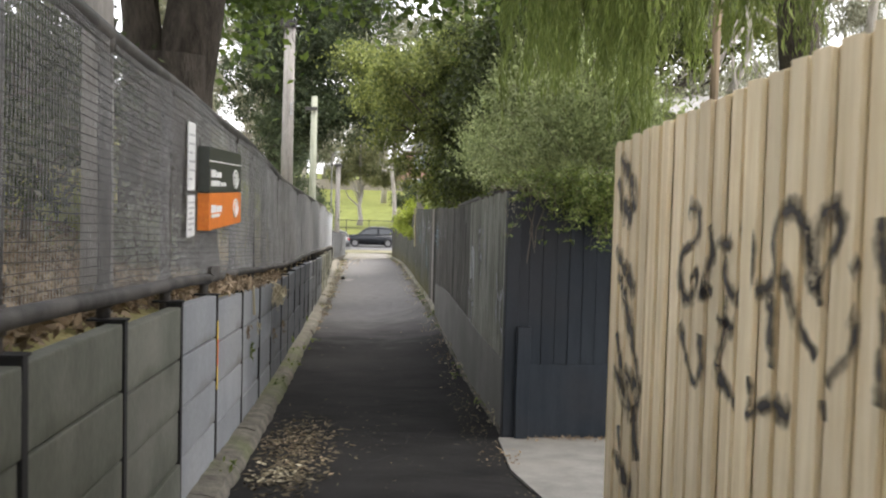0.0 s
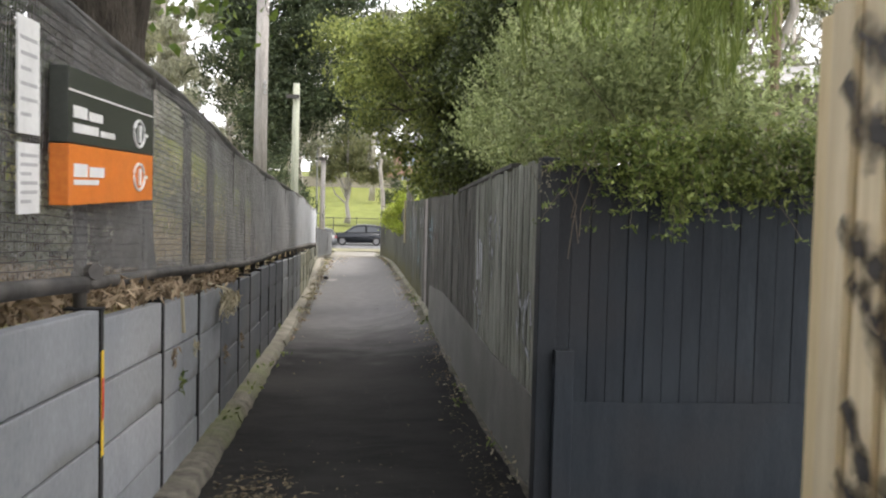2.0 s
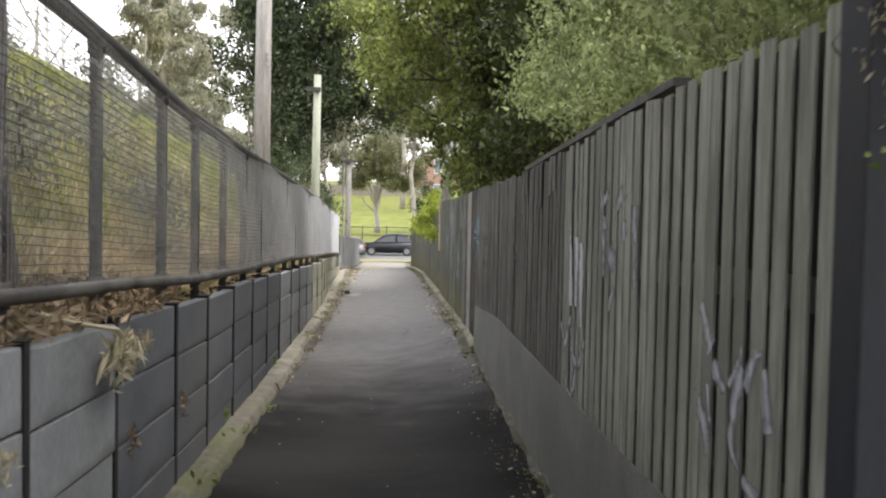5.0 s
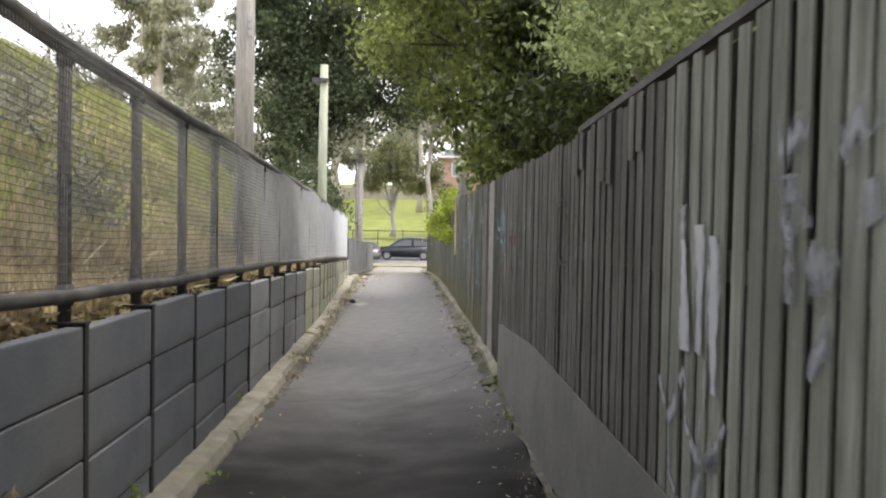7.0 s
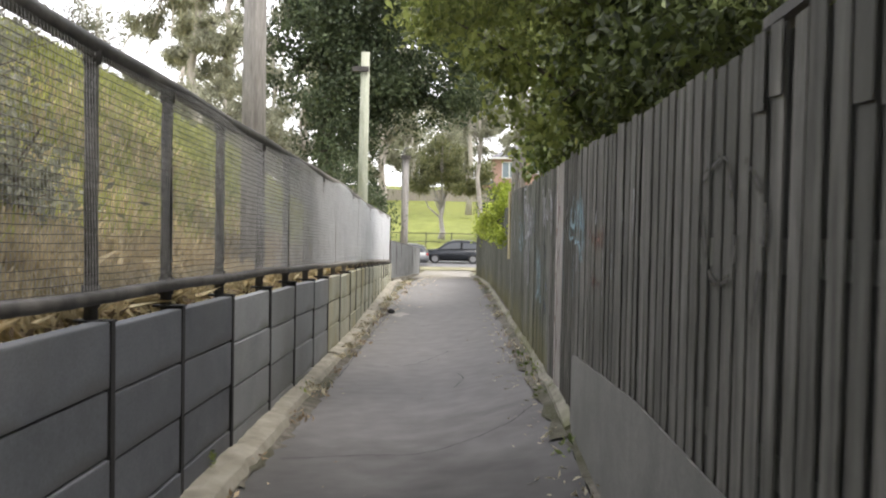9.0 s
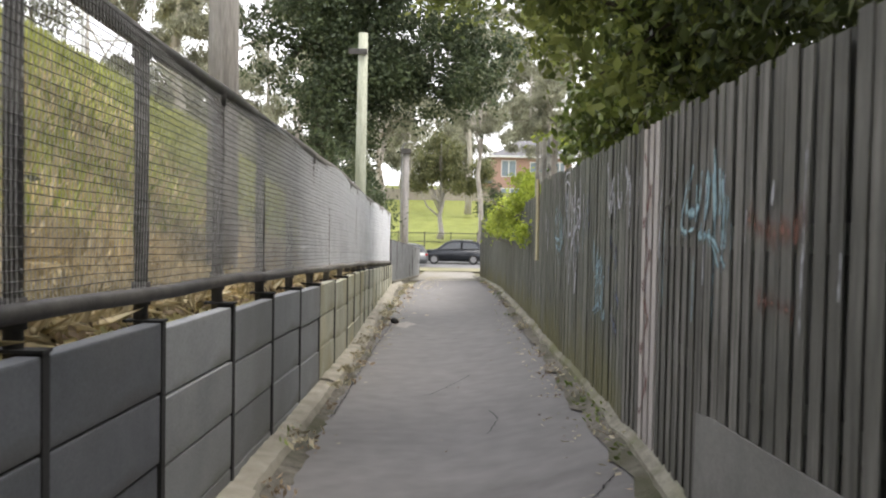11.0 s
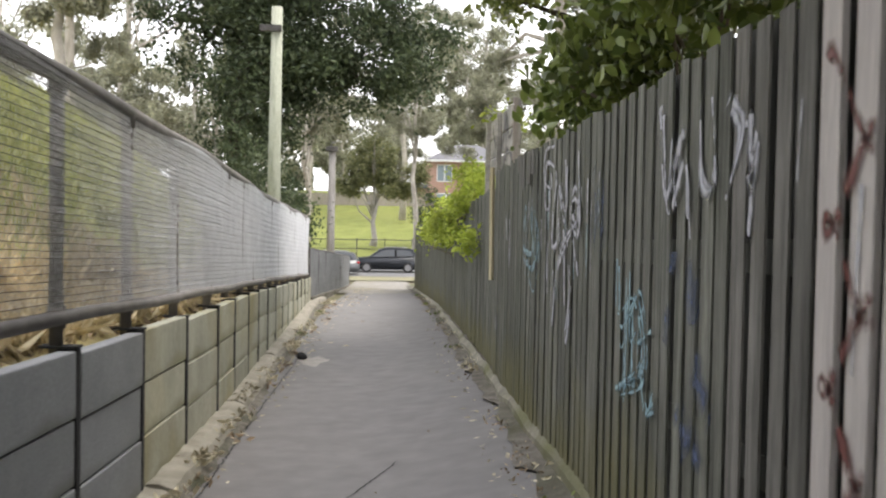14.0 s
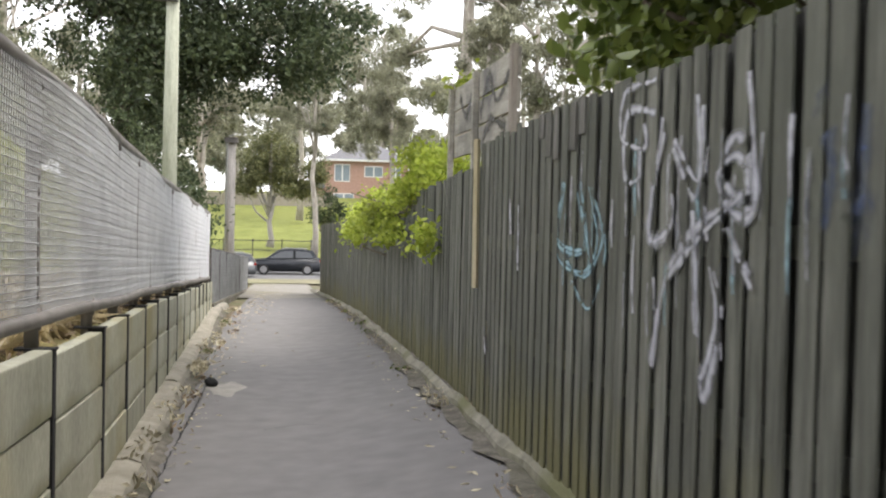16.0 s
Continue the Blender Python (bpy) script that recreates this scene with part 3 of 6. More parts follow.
up = np.array([-0.05, -0.02, 0.0, 0.06, 0.35, 0.85, 1.5, 2.2, 2.85, 3.3, 3.5, 3.6, 3.6, 3.6, 3.6])
ys = np.arange(-20, 62, 0.5)
X, Y = np.meshgrid(xs, ys)
X = X + bend(Y) - 0.14 * (Y > 39.2)
UP = np.tile(up, (len(ys), 1))
grow = np.interp(Y, [-20, 10, 15, 24, 38, 48, 62], [0.25, 0.3, 0.75, 1.0, 1.0, 0.5, 0.2])
rng = np.random.default_rng(3)
Z = wall_top(np.minimum(Y, 39)) - np.maximum(0, Y - 39) * 0.05 + np.where(UP > 0, UP * grow, UP) + rng.normal(size=X.shape) * 0.03 * (X < -1.3)
idx = np.arange(X.size).reshape(X.shape)
quads = np.stack([idx[:-1, 1:], idx[:-1, :-1], idx[1:, :-1], idx[1:, 1:]], -1).reshape(-1, 4)
bank = tagged(raw("ground_embankment", np.stack([X, Y, Z], -1).reshape(-1, 3), quads, M_BANK, smooth=True), "overgrown grassy railway embankment behind the wall", "embankment", kind="structure")
def bank_z(x, y):
    g = np.interp(y, [-20, 10, 15, 24, 38, 48, 62], [0.25, 0.3, 0.75, 1.0, 1.0, 0.5, 0.2])
    u = np.interp(-(np.asarray(x) - bend(y)), -xs, up)
    return wall_top(np.minimum(y, 39)) - np.maximum(0, y - 39) * 0.05 + np.where(u > 0, u * g, u)

# ---- retaining wall: sleepers between steel posts ----
WX = -1.0
POSTS = [3.16 - 1.3 * i for i in range(10, 0, -1)] + [3.16, 4.46, 5.79, 7.15, 8.6, 9.97, 11.13, 12.47, 13.51, 14.69, 15.84, 16.97, 18.2, 19.57, 20.8, 22.03, 23.2, 24.42, 25.67, 26.64, 27.7, 28.65] + [29.7 + 1.06 * i for i in range(10)]
wall = tagged(new("wall_retaining"), "low retaining wall of painted concrete sleepers between steel posts", "wall", kind="structure")
COURSE = 0.285
rng = np.random.default_rng(11)
sleepers = []
for y0, y1 in zip(POSTS, POSTS[1:]):
    PITCH = y1 - y0
    z0, z1 = float(wall_top(y0)), float(wall_top(y1))
    tilt = (z1 - z0) * 0.8
    zt = (z0 + z1) / 2 + rng.normal() * 0.01
    foot = float(path_z((y0 + y1) / 2)) - 0.05
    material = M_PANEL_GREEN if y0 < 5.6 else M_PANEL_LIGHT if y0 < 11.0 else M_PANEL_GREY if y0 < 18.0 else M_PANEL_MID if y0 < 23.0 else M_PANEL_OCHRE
    z = zt
    while z > foot:
        h = COURSE
        bm = boxes((WX - 0.075 + rng.normal() * 0.002, WX + rng.normal() * 0.004, y0 + 0.03, y1 - 0.03, z - h + 0.004, z - 0.004), bevel=0.009)
        for v in bm.verts:
            v.co.z += tilt * ((v.co.y - y0) / PITCH - 0.5)
            v.co.x += float(bend(v.co.y))
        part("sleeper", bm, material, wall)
        z -= h
    w0 = WX + float(bend(y0))
    part("post", boxes((w0 - 0.085, w0 + 0.005, y0 - 0.027, y0 + 0.027, foot - 0.2, z0 + 0.012), (w0 - 0.15, w0 + 0.012, y0 - 0.045, y0 + 0.03, z0 + 0.012, z0 + 0.022)), M_JOINT, wall)

# kerb at the wall's foot
rng = np.random.default_rng(7)
kerb = tagged(new("kerb"), "crumbling mossy concrete kerb at the wall foot", "kerb", kind="structure")
y = -10.0
while y < 40:
    l = float(rng.uniform(2.2, 4.6))
    n = max(3, int(l / 0.12))
    bm = bmesh.new()
    rows = []
    ww = rng.normal() * 0.012
    for i in range(n + 1):
        yy = y + 0.008 + (l - 0.016) * i / n
        b = float(path_z(yy))
        j = rng.normal(size=4) * 0.006
        sec = [(WX - 0.03, b - 0.1), (WX - 0.03, b + 0.10 + j[0]), (WX + 0.07, b + 0.095 + j[1]), (WX + 0.145 + ww + j[2], b + 0.075 + j[0] * 0.6), (WX + 0.175 + ww + j[2] * 1.3, b + 0.02 + j[3]), (WX + 0.185 + ww + j[3], b - 0.1)]
        rows.append([bm.verts.new((a + float(bend(yy)), yy, c)) for a, c in sec])
    for a, b2 in zip(rows, rows[1:]):
        for i in range(5):
            bm.faces.new((a[i], a[i + 1], b2[i + 1], b2[i]))
    bm.faces.new(rows[0]), bm.faces.new(rows[-1][::-1])
    bmesh.ops.recalc_face_normals(bm, faces=bm.faces)
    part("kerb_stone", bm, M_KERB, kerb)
    y += l

def gutter():
    """A thin crust of dirt between kerb and asphalt."""
    r = np.random.default_rng(14)
    yy = np.arange(17.5, 40, 0.12)
    n = len(yy)
    b_ = path_z(yy)
    o = 0.235 + 0.025 * np.sin(yy * 1.3) + r.normal(size=n) * 0.02
    v = np.stack([np.stack([WX + bend(yy) + k, yy, b_ + h + r.normal(size=n) * 0.003], 1) for k, h in ((0.15, 0.03), (0.2, 0.018), (o, 0.004), (o + 0.015, -0.02))], 1)
    i = np.arange(n * 4).reshape(n, 4)
    q = np.stack([i[:-1, :-1], i[:-1, 1:], i[1:, 1:], i[1:, :-1]], -1).reshape(-1, 4)
    return tagged(raw("ground_gutter", v.reshape(-1, 3), q, M_GUTTER, smooth=True), "crust of dirt and grit along the kerb", "dirt", kind="structure")


gutter()

# ---- chain-link fence on the wall ----
FX = -1.09
cf = thing("chain_link_fence", "galvanised chain-link fence with dark pipe rails on the wall", "fence")
def rail(y0, y1, fn, r, name, dx=0.0):
    yy = np.arange(y0, y1 + 0.01, 0.636)
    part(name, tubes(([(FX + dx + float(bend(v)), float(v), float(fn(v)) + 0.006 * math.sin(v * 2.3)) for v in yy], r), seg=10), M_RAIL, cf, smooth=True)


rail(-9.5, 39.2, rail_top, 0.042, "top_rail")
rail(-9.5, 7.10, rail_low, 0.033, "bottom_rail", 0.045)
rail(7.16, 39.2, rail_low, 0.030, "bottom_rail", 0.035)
part("pipe_end", tubes(([(FX + 0.02, 7.15, 1.01), (FX + 0.085, 7.08, 1.025)], 0.036)), M_STEEL, cf)
for y in POSTS:
    fx = FX + float(bend(y))
    part("post", tubes(([(fx, y, float(wall_top(y)) - 0.25), (fx, y, float(rail_top(y)))], 0.03), ([(fx, y, float(rail_low(y)) - 0.045), (fx, y, float(rail_low(y)) + 0.045)], 0.04), ([(fx, y, float(rail_top(y)) - 0.08), (fx, y, float(rail_top(y)) + 0.02)], 0.04), seg=10), M_RAIL, cf, smooth=True)


def chain_link(name, x, y0, y1, low, high, parent, a=0.034, d=0.034, r=0.0020, thick=0.0021, wire=None, strand=None):
    """Upright kinked wires hooked along dark horizontal strands."""
    n = int((y1 - y0) / a)
    rows = int(max(high(y) - low(y) for y in (y0, (y0 + y1) / 2, y1)) / d)
    i, j = np.meshgrid(np.arange(n), np.arange(rows + 1), indexing="ij")
    side = j % 2
    yy = y0 + (i + side * 0.42) * a
    tt = j / rows
    zz = low(yy) * (1 - tt) + high(yy) * tt
    xx = x + bend(yy) * (x > -1.2) + 0.010 * np.sin(yy * 1.7 + tt * 3) + np.where(side == 0, r, -r)
    P = np.stack([xx, yy, zz], -1)
    tri3 = np.array([[-0.71, 0.71, 0.0], [0.97, 0.26, 0.0], [-0.26, -0.97, 0.0]])

    def skin(P, off):
        V = P[:, :, None, :] + off
        base = np.arange(V.size // 3).reshape(V.shape[:3])
        f = [np.stack([base[:, :-1, k], base[:, :-1, (k + 1) % 3], base[:, 1:, (k + 1) % 3], base[:, 1:, k]], -1).reshape(-1, 4) for k in range(3)]
        return V.reshape(-1, 3), np.concatenate(f)

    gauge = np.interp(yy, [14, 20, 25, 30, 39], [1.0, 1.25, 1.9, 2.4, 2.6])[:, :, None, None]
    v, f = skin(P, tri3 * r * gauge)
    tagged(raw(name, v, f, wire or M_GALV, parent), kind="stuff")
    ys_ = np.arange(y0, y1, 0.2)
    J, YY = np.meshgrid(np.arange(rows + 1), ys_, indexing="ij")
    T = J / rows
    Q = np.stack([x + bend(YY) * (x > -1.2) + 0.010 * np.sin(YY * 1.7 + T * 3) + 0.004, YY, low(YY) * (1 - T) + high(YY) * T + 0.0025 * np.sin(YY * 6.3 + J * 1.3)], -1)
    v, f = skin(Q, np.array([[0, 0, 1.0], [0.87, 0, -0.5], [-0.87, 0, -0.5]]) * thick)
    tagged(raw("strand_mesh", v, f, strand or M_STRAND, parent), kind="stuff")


chain_link("mesh", FX + 0.033, -3.0, 39.2, rail_low, rail_top, cf)

lf = thing("low_chain_link_fence", "low grey chain-link fence along the lower path", "fence")
def lf_top(y):
    return np.interp(y, [39.5, 62], [-0.07, -1.17])


def lf_low(y):
    return np.interp(y, [39.5, 62], [-1.12, -2.42])


chain_link("mesh", -1.33, 39.6, 62, lf_low, lf_top, lf, 0.04, 0.04, 0.0028, wire=M_GALV_OLD, strand=M_STEEL)
part("top_rail", tubes(([(-1.35, y, float(lf_top(y))) for y in np.linspace(39.6, 62, 12)], 0.03)), M_STEEL, lf)
for y in np.linspace(39.6, 62, 9):
    part("post", tubes(([(-1.35, y, float(path_z(y)) - 0.2), (-1.35, y, float(lf_top(y)))], 0.03)), M_STEEL, lf)
for i in range(9):
    y = 39.6 + i * 2.49
    bm = boxes((-1.44, -1.26, y, y + 2.46, -0.35, 0.05), bevel=0.02)
    for v in bm.verts:
        v.co.z += float(lf_low(v.co.y))
    tagged(part("edging_beam", bm, M_GUTTER), "grey concrete edging beam under the low fence", "edging", "edging beams under the low fence")

# ---- paling fences ----
def paling_mesh(name, w, h, t, material, rng):
    bm = boxes((-t / 2, t / 2, -w / 2, w / 2, 0, h), bevel=0)
    for v in bm.verts:
        if v.co.z > h / 2:
            v.co.z += rng.normal() * 0.0015
        v.co.y += rng.normal() * 0.001
    me = bpy.data.meshes.new(name)
    bm.to_mesh(me)
    bm.free()
    me.materials.append(material)
    return me


def top_green(y):
    return np.interp(y, [8.6, 9.8, 11.5, 13.1, 14.5, 19, 22.5, 26.75], [1.60, 1.58, 1.50, 1.42, 1.35, 1.26, 1.17, 1.10])


def low_green(y):
    return np.interp(y, [8.6, 18.2, 18.4, 26.8], [-0.35, -0.42, -0.47, -0.66])


def run_of_palings(parent, x, y0, y1, pitch, width, top, low, meshes, seed, back, tilt=0.3, special=None, jt=0.010, gap=0.016):
    """Palings in front, a lapped second layer showing in the grooves between them."""
    rng = np.random.default_rng(seed)
    y = y0
    bm = bmesh.new()
    while y < y1:
        me = special(y) if special and special(y) else meshes[int(rng.integers(len(meshes)))]
        w = width * rng.uniform(0.96, 1.04)
        zl, zt = float(low(y)) + rng.normal() * 0.01, float(top(y)) + rng.normal() * jt
        ob = new("paling", me)
        ob.parent = parent
        ob.matrix_basis = pose(x - 0.017 + rng.normal() * 0.002, y + rng.normal() * 0.003, zl, rng.normal() * tilt, 0, rng.normal() * 1.0) @ Matrix.Diagonal((1, w / 0.1, zt - zl, 1))
        yb = y + pitch / 2
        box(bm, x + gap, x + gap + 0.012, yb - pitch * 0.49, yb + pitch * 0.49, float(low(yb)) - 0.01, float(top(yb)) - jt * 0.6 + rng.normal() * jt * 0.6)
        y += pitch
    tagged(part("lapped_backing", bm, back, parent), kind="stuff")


rng = np.random.default_rng(21)
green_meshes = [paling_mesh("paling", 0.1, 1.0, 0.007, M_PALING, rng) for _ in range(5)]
light_meshes = [paling_mesh("paling", 0.1, 1.0, 0.007, M_PALING_LIGHT, rng) for _ in range(4)]
dark_meshes = [paling_mesh("paling", 0.1, 1.0, 0.007, M_PALING_DARK, rng) for _ in range(4)]
pale_mesh = paling_mesh("paling", 0.1, 1.0, 0.017, M_PALE, rng)
GX = 1.22
PALE_PITCH = 0.144
gf = thing("paling_fence", "tall weathered grey-green timber paling fence with spray paint", "fence")
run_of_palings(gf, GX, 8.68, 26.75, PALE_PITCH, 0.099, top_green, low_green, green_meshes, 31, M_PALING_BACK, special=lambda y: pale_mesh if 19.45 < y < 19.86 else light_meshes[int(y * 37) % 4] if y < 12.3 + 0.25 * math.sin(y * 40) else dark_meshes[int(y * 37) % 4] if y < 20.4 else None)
for z in (0.25, 0.8):
    bm = boxes((GX + 0.012, GX + 0.062, 8.66, 26.8, 0, 0.09))
    for v in bm.verts:
        v.co.z += float(top_green(v.co.y)) - 1.5 + z
    part("rail", bm, M_PALING, gf)
for y in np.arange(8.9, 26.8, 2.4):
    part("post", boxes((GX + 0.062, GX + 0.16, y - 0.05, y + 0.05, -1.0, float(top_green(y)) - 0.05)), M_PALING, gf)
bm = boxes((GX - 0.02, GX + 0.05, 10.2, 14.3, 0, 0.03))
bmesh.ops.subdivide_edges(bm, edges=[e for e in bm.edges if abs(e.verts[0].co.y - e.verts[1].co.y) > 1], cuts=8)
for v in bm.verts:
    v.co.z += float(top_green(v.co.y)) + 0.015
part("capping", bm, M_STEEL, gf, "dark timber capping along the top")

rng = np.random.default_rng(28)
for k, d in ((29, 0.22), (30, 0.24), (33, 0.30), (34, 0.28), (38, 0.18), (39, 0.20), (109, 0.16), (110, 0.22), (112, 0.24), (113, 0.22), (114, 0.12)):
    y = 8.68 + PALE_PITCH * k
    zt = float(top_green(y)) + 0.004
    part("patch_board", boxes((GX - 0.0285, GX - 0.0245, y - 0.049, y + 0.049, zt - d, zt + rng.normal() * 0.004)), M_PALING_DARK, gf, "short board nailed over the paling top")

# grey sheet skirting at its foot, with a rounded far end
bm = bmesh.new()
ys = np.linspace(8.62, 18.4, 40)
def skirt_top(y):
    return float(np.interp(y, [8.6, 9.2, 11, 12.5, 14.5, 16.0, 17.5, 18.1, 18.3, 18.4], [0.14, 0.13, 0.09, 0.10, 0.09, 0.085, 0.0, -0.03, -0.035, -0.06]))


fr = [[bm.verts.new((x, y, z)) for x, z in ((GX - 0.045, float(path_z(y) + cross(1.2, y)) - 0.1), (GX - 0.038, skirt_top(y)), (GX - 0.028, skirt_top(y)), (GX - 0.028, float(path_z(y)) - 0.1))] for y in ys]
for a, b in zip(fr, fr[1:]):
    for i in range(4):
        bm.faces.new((a[i], a[(i + 1) % 4], b[(i + 1) % 4], b[i]))
bm.faces.new(fr[0]), bm.faces.new(fr[-1][::-1])
bmesh.ops.recalc_face_normals(bm, faces=bm.faces)
part("skirting_sheet", bm, M_SKIRT, gf, "plain grey sheet along the fence foot", smooth=False)
# concrete plinth strip beyond
bm = bmesh.new()
ys = np.linspace(18.35, 56, 72)
rng = np.random.default_rng(8)
fr = []
for y in ys:
    b = float(path_z(y) + cross(1.2, y))
    j = rng.normal() * 0.012
    fr.append([bm.verts.new(c) for c in ((GX - 0.075 + j, y, b - 0.1), (GX - 0.058 + j, y, b + 0.045 + j), (GX - 0.01, y, b + 0.09 + j), (GX + 0.05, y, b - 0.1))])
for a, b in zip(fr, fr[1:]):
    for i in range(4):
        bm.faces.new((a[i], a[(i + 1) % 4], b[(i + 1) % 4], b[i]))
bm.faces.new(fr[0]), bm.faces.new(fr[-1][::-1])
bmesh.ops.recalc_face_normals(bm, faces=bm.faces)
tagged(part("kerb_plinth", bm, M_PLINTH), "rough pale concrete strip under the paling fence", "kerb", kind="structure")

# the lower run beyond the batten
def top_low(y):
    return np.interp(y, [26.8, 28, 37, 46, 53.7, 57], [0.98, 0.95, 0.61, 0.42, 0.28, 0.15])


ff = thing("paling_fence", "mossy grey-green timber paling fence, lower run", "fence")
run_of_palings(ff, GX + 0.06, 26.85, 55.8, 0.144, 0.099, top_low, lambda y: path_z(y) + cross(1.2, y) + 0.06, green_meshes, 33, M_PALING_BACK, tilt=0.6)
part("rail", boxes((GX + 0.075, GX + 0.12, 26.8, 40, 0.2, 0.29)), M_PALING, ff)
part("post", boxes((GX + 0.075, GX + 0.17, 55.6, 55.72, -2.4, 0.1)), M_PALING, ff)

# yellow batten and the board above the fence
part("batten", tubes(([(GX - 0.055, 26.72, 1.12), (GX - 0.05, 26.70, 0.15)], 0.021), seg=4), M_STICK, gf, "yellowish sawn timber batten")
bd = thing("plank_board", "grey spray-painted plank screen on posts above the fence", "screen")
BX = GX + 0.11
for i, (z0, z1) in enumerate(((1.10, 1.27), (1.29, 1.47), (1.49, 1.67))):
    part("plank", boxes((BX, BX + 0.025, 26.3, 28.75, z0, z1), bevel=0.004), M_BOARD, bd)
for y, z in ((26.3, 1.68), (27.6, 1.68), (28.7, 1.72)):
    part("post", boxes((BX - 0.045, BX - 0.003, y - 0.035, y + 0.035, 0.5 if y > 27 else 0.85, z), bevel=0.004), M_BOARD if y > 27 else M_FARFENCE, bd)

# navy gate-like fence across the recess
def navy():
    t = thing("navy_fence", "dark navy painted timber fence closing the recess", "fence")
    rng = np.random.default_rng(17)
    x = 1.20
    i = 0
    while x < 4.6:
        w = 0.1075 + rng.normal() * 0.0008
        f = 0.004 * (i % 3) / 2 + rng.normal() * 0.001
        part("paling", boxes((x, x + w, 8.50 - f, 8.52 - f, -0.15, 1.56 + rng.normal() * 0.006), bevel=0.003), M_NAVY, t)
        x += 0.110
        i += 1
    part("lapped_board", boxes((1.21, 4.6, 8.526, 8.538, -0.4, 1.54)), M_NAVY, t)
    part("corner_post", boxes((1.12, 1.225, 8.455, 8.60, -0.6, 1.60), bevel=0.006), M_NAVY, t)
    part("plinth_board", boxes((1.24, 4.6, 8.478, 8.484, -0.5, 0.20)), M_NAVY, t)
    part("stub_post", boxes((1.215, 1.325, 8.40, 8.47, -0.55, 0.51), bevel=0.006), M_NAVY, t)
    return t


navy()

# tan paling fence
def top_tan(y):
    return 1.825 + (4.88 - np.asarray(y)) * 0.068


tf = thing("pine_fence", "new tan pine paling fence with black spray paint", "fence")
TX = 1.155
rng = np.random.default_rng(23)
pine_meshes = [paling_mesh("paling", 0.1, 1.0, 0.016, M_PINE, rng) for _ in range(5)]
run_of_palings(tf, TX, -7.0, 4.84, 0.155, 0.108, top_tan, lambda y: path_z(y) + 0.02, pine_meshes, 41, M_PINE_BACK, tilt=0.12, jt=0.004, gap=-0.004)
part("end_post", boxes((TX + 0.01, TX + 0.10, 4.80, 4.89, -0.5, 1.80), bevel=0.004), M_PINE, tf)
for z in (0.3, 1.0, 1.6):
    bm = boxes((TX + 0.012, TX + 0.05, -7, 4.8, 0, 0.075))
    for v in bm.verts:
        v.co.z += float(path_z(v.co.y)) + z
    part("rail", bm, M_PINE, tf)

# ---- sign and notices on the mesh ----
sg = thing("direction_sign", "black and orange boxed direction sign wired to the mesh", "sign")
SX = FX + 0.055
part("dark_panel", boxes((SX, SX + 0.07, 6.49, 8.07, 1.545, 1.825), bevel=0.004), M_BLACK, sg)
part("orange_panel", boxes((SX, SX + 0.072, 6.49, 8.07, 1.315, 1.541), bevel=0.004), M_ORANGE, sg)
part("divider_line", boxes((SX + 0.069, SX + 0.0735, 6.49, 8.07, 1.735, 1.742)), M_WHITE, sg)
SF = SX + 0.0725
for y0, y1, z0, z1 in ((6.55, 6.75, 1.64, 1.685), (6.78, 7.0, 1.64, 1.675), (6.55, 6.93, 1.585, 1.62), (6.97, 7.22, 1.585, 1.61)):
    part("text_bar", boxes((SF - 0.002, SF + 0.001, y0, y1, z0, z1)), M_WHITE, sg)
for y0, y1, z0, z1 in ((6.55, 6.75, 1.42, 1.47), (6.78, 7.02, 1.42, 1.46), (6.55, 6.93, 1.39, 1.41)):
    part("text_bar", boxes((SF + 0.0, SF + 0.003, y0, y1, z0, z1)), M_WHITE, sg)
for y, z in ((7.72, 1.635), (7.72, 1.43)):
    ring = [(SF + 0.002, y + 0.12 * math.cos(a), z + 0.062 * math.sin(a)) for a in np.linspace(0, 2 * math.pi, 21)]
    part("round_symbol", tubes((ring, 0.008), ([(SF + 0.002, y, z - 0.04), (SF + 0.002, y, z + 0.04)], 0.012), seg=6), M_WHITE, sg)
    part("arrow", boxes((SF - 0.002, SF + 0.002, y + 0.15, y + 0.22, z - 0.008, z + 0.008)), M_WHITE, sg)
nt = thing("notice_card", "pair of white notices with grey print on the mesh", "notice")
for z0, z1 in ((1.56, 1.95), (1.29, 1.53)):
    part("sheet", boxes((SX + 0.0, SX + 0.007, 6.12, 6.36, z0, z1)), M_WHITE, nt)
    for i in range(6):
        z = z0 + (z1 - z0) * (0.15 + 0.13 * i)
        part("text_bar", boxes((SX + 0.006, SX + 0.0085, 6.15, 6.15 + (0.18 if i % 3 else 0.11), z, z + 0.012)), M_INK, nt)
st = thing("warning_sticker", "faded yellow and red warning strip on a wall post", "sticker")
part("backing_strip", boxes((WX + 0.003, WX + 0.008, 7.15 - 0.02, 7.15 + 0.02, 0.22, 0.68)), M_YELLOW, st)
part("red_band", boxes((WX + 0.007, WX + 0.0095, 7.15 - 0.018, 7.15 + 0.018, 0.38, 0.56)), M_RED, st)

# ---- poles ----
def pole(name, label, x, y, z0, z1, r, material, extras=()):
    t = thing(name, label, "pole")
    part("shaft", tubes(([(x, y, z0), (x, y, (z0 + z1) / 2), (x + 0.02, y, z1)], [r * 1.12, r, r * 0.88]), seg=14), material, t, smooth=True)
    for nm, b in extras:
        part(nm, boxes(b, bevel=0.006), M_STEEL, t)
    return t


p1 = pole("timber_pole", "tall grey weathered timber pole behind the mesh fence", -1.76, 22.75, -0.6, 5.05, 0.125, M_POLE, (("cap", (-1.93, -1.62, 22.6, 22.9, 4.93, 5.07)), ))
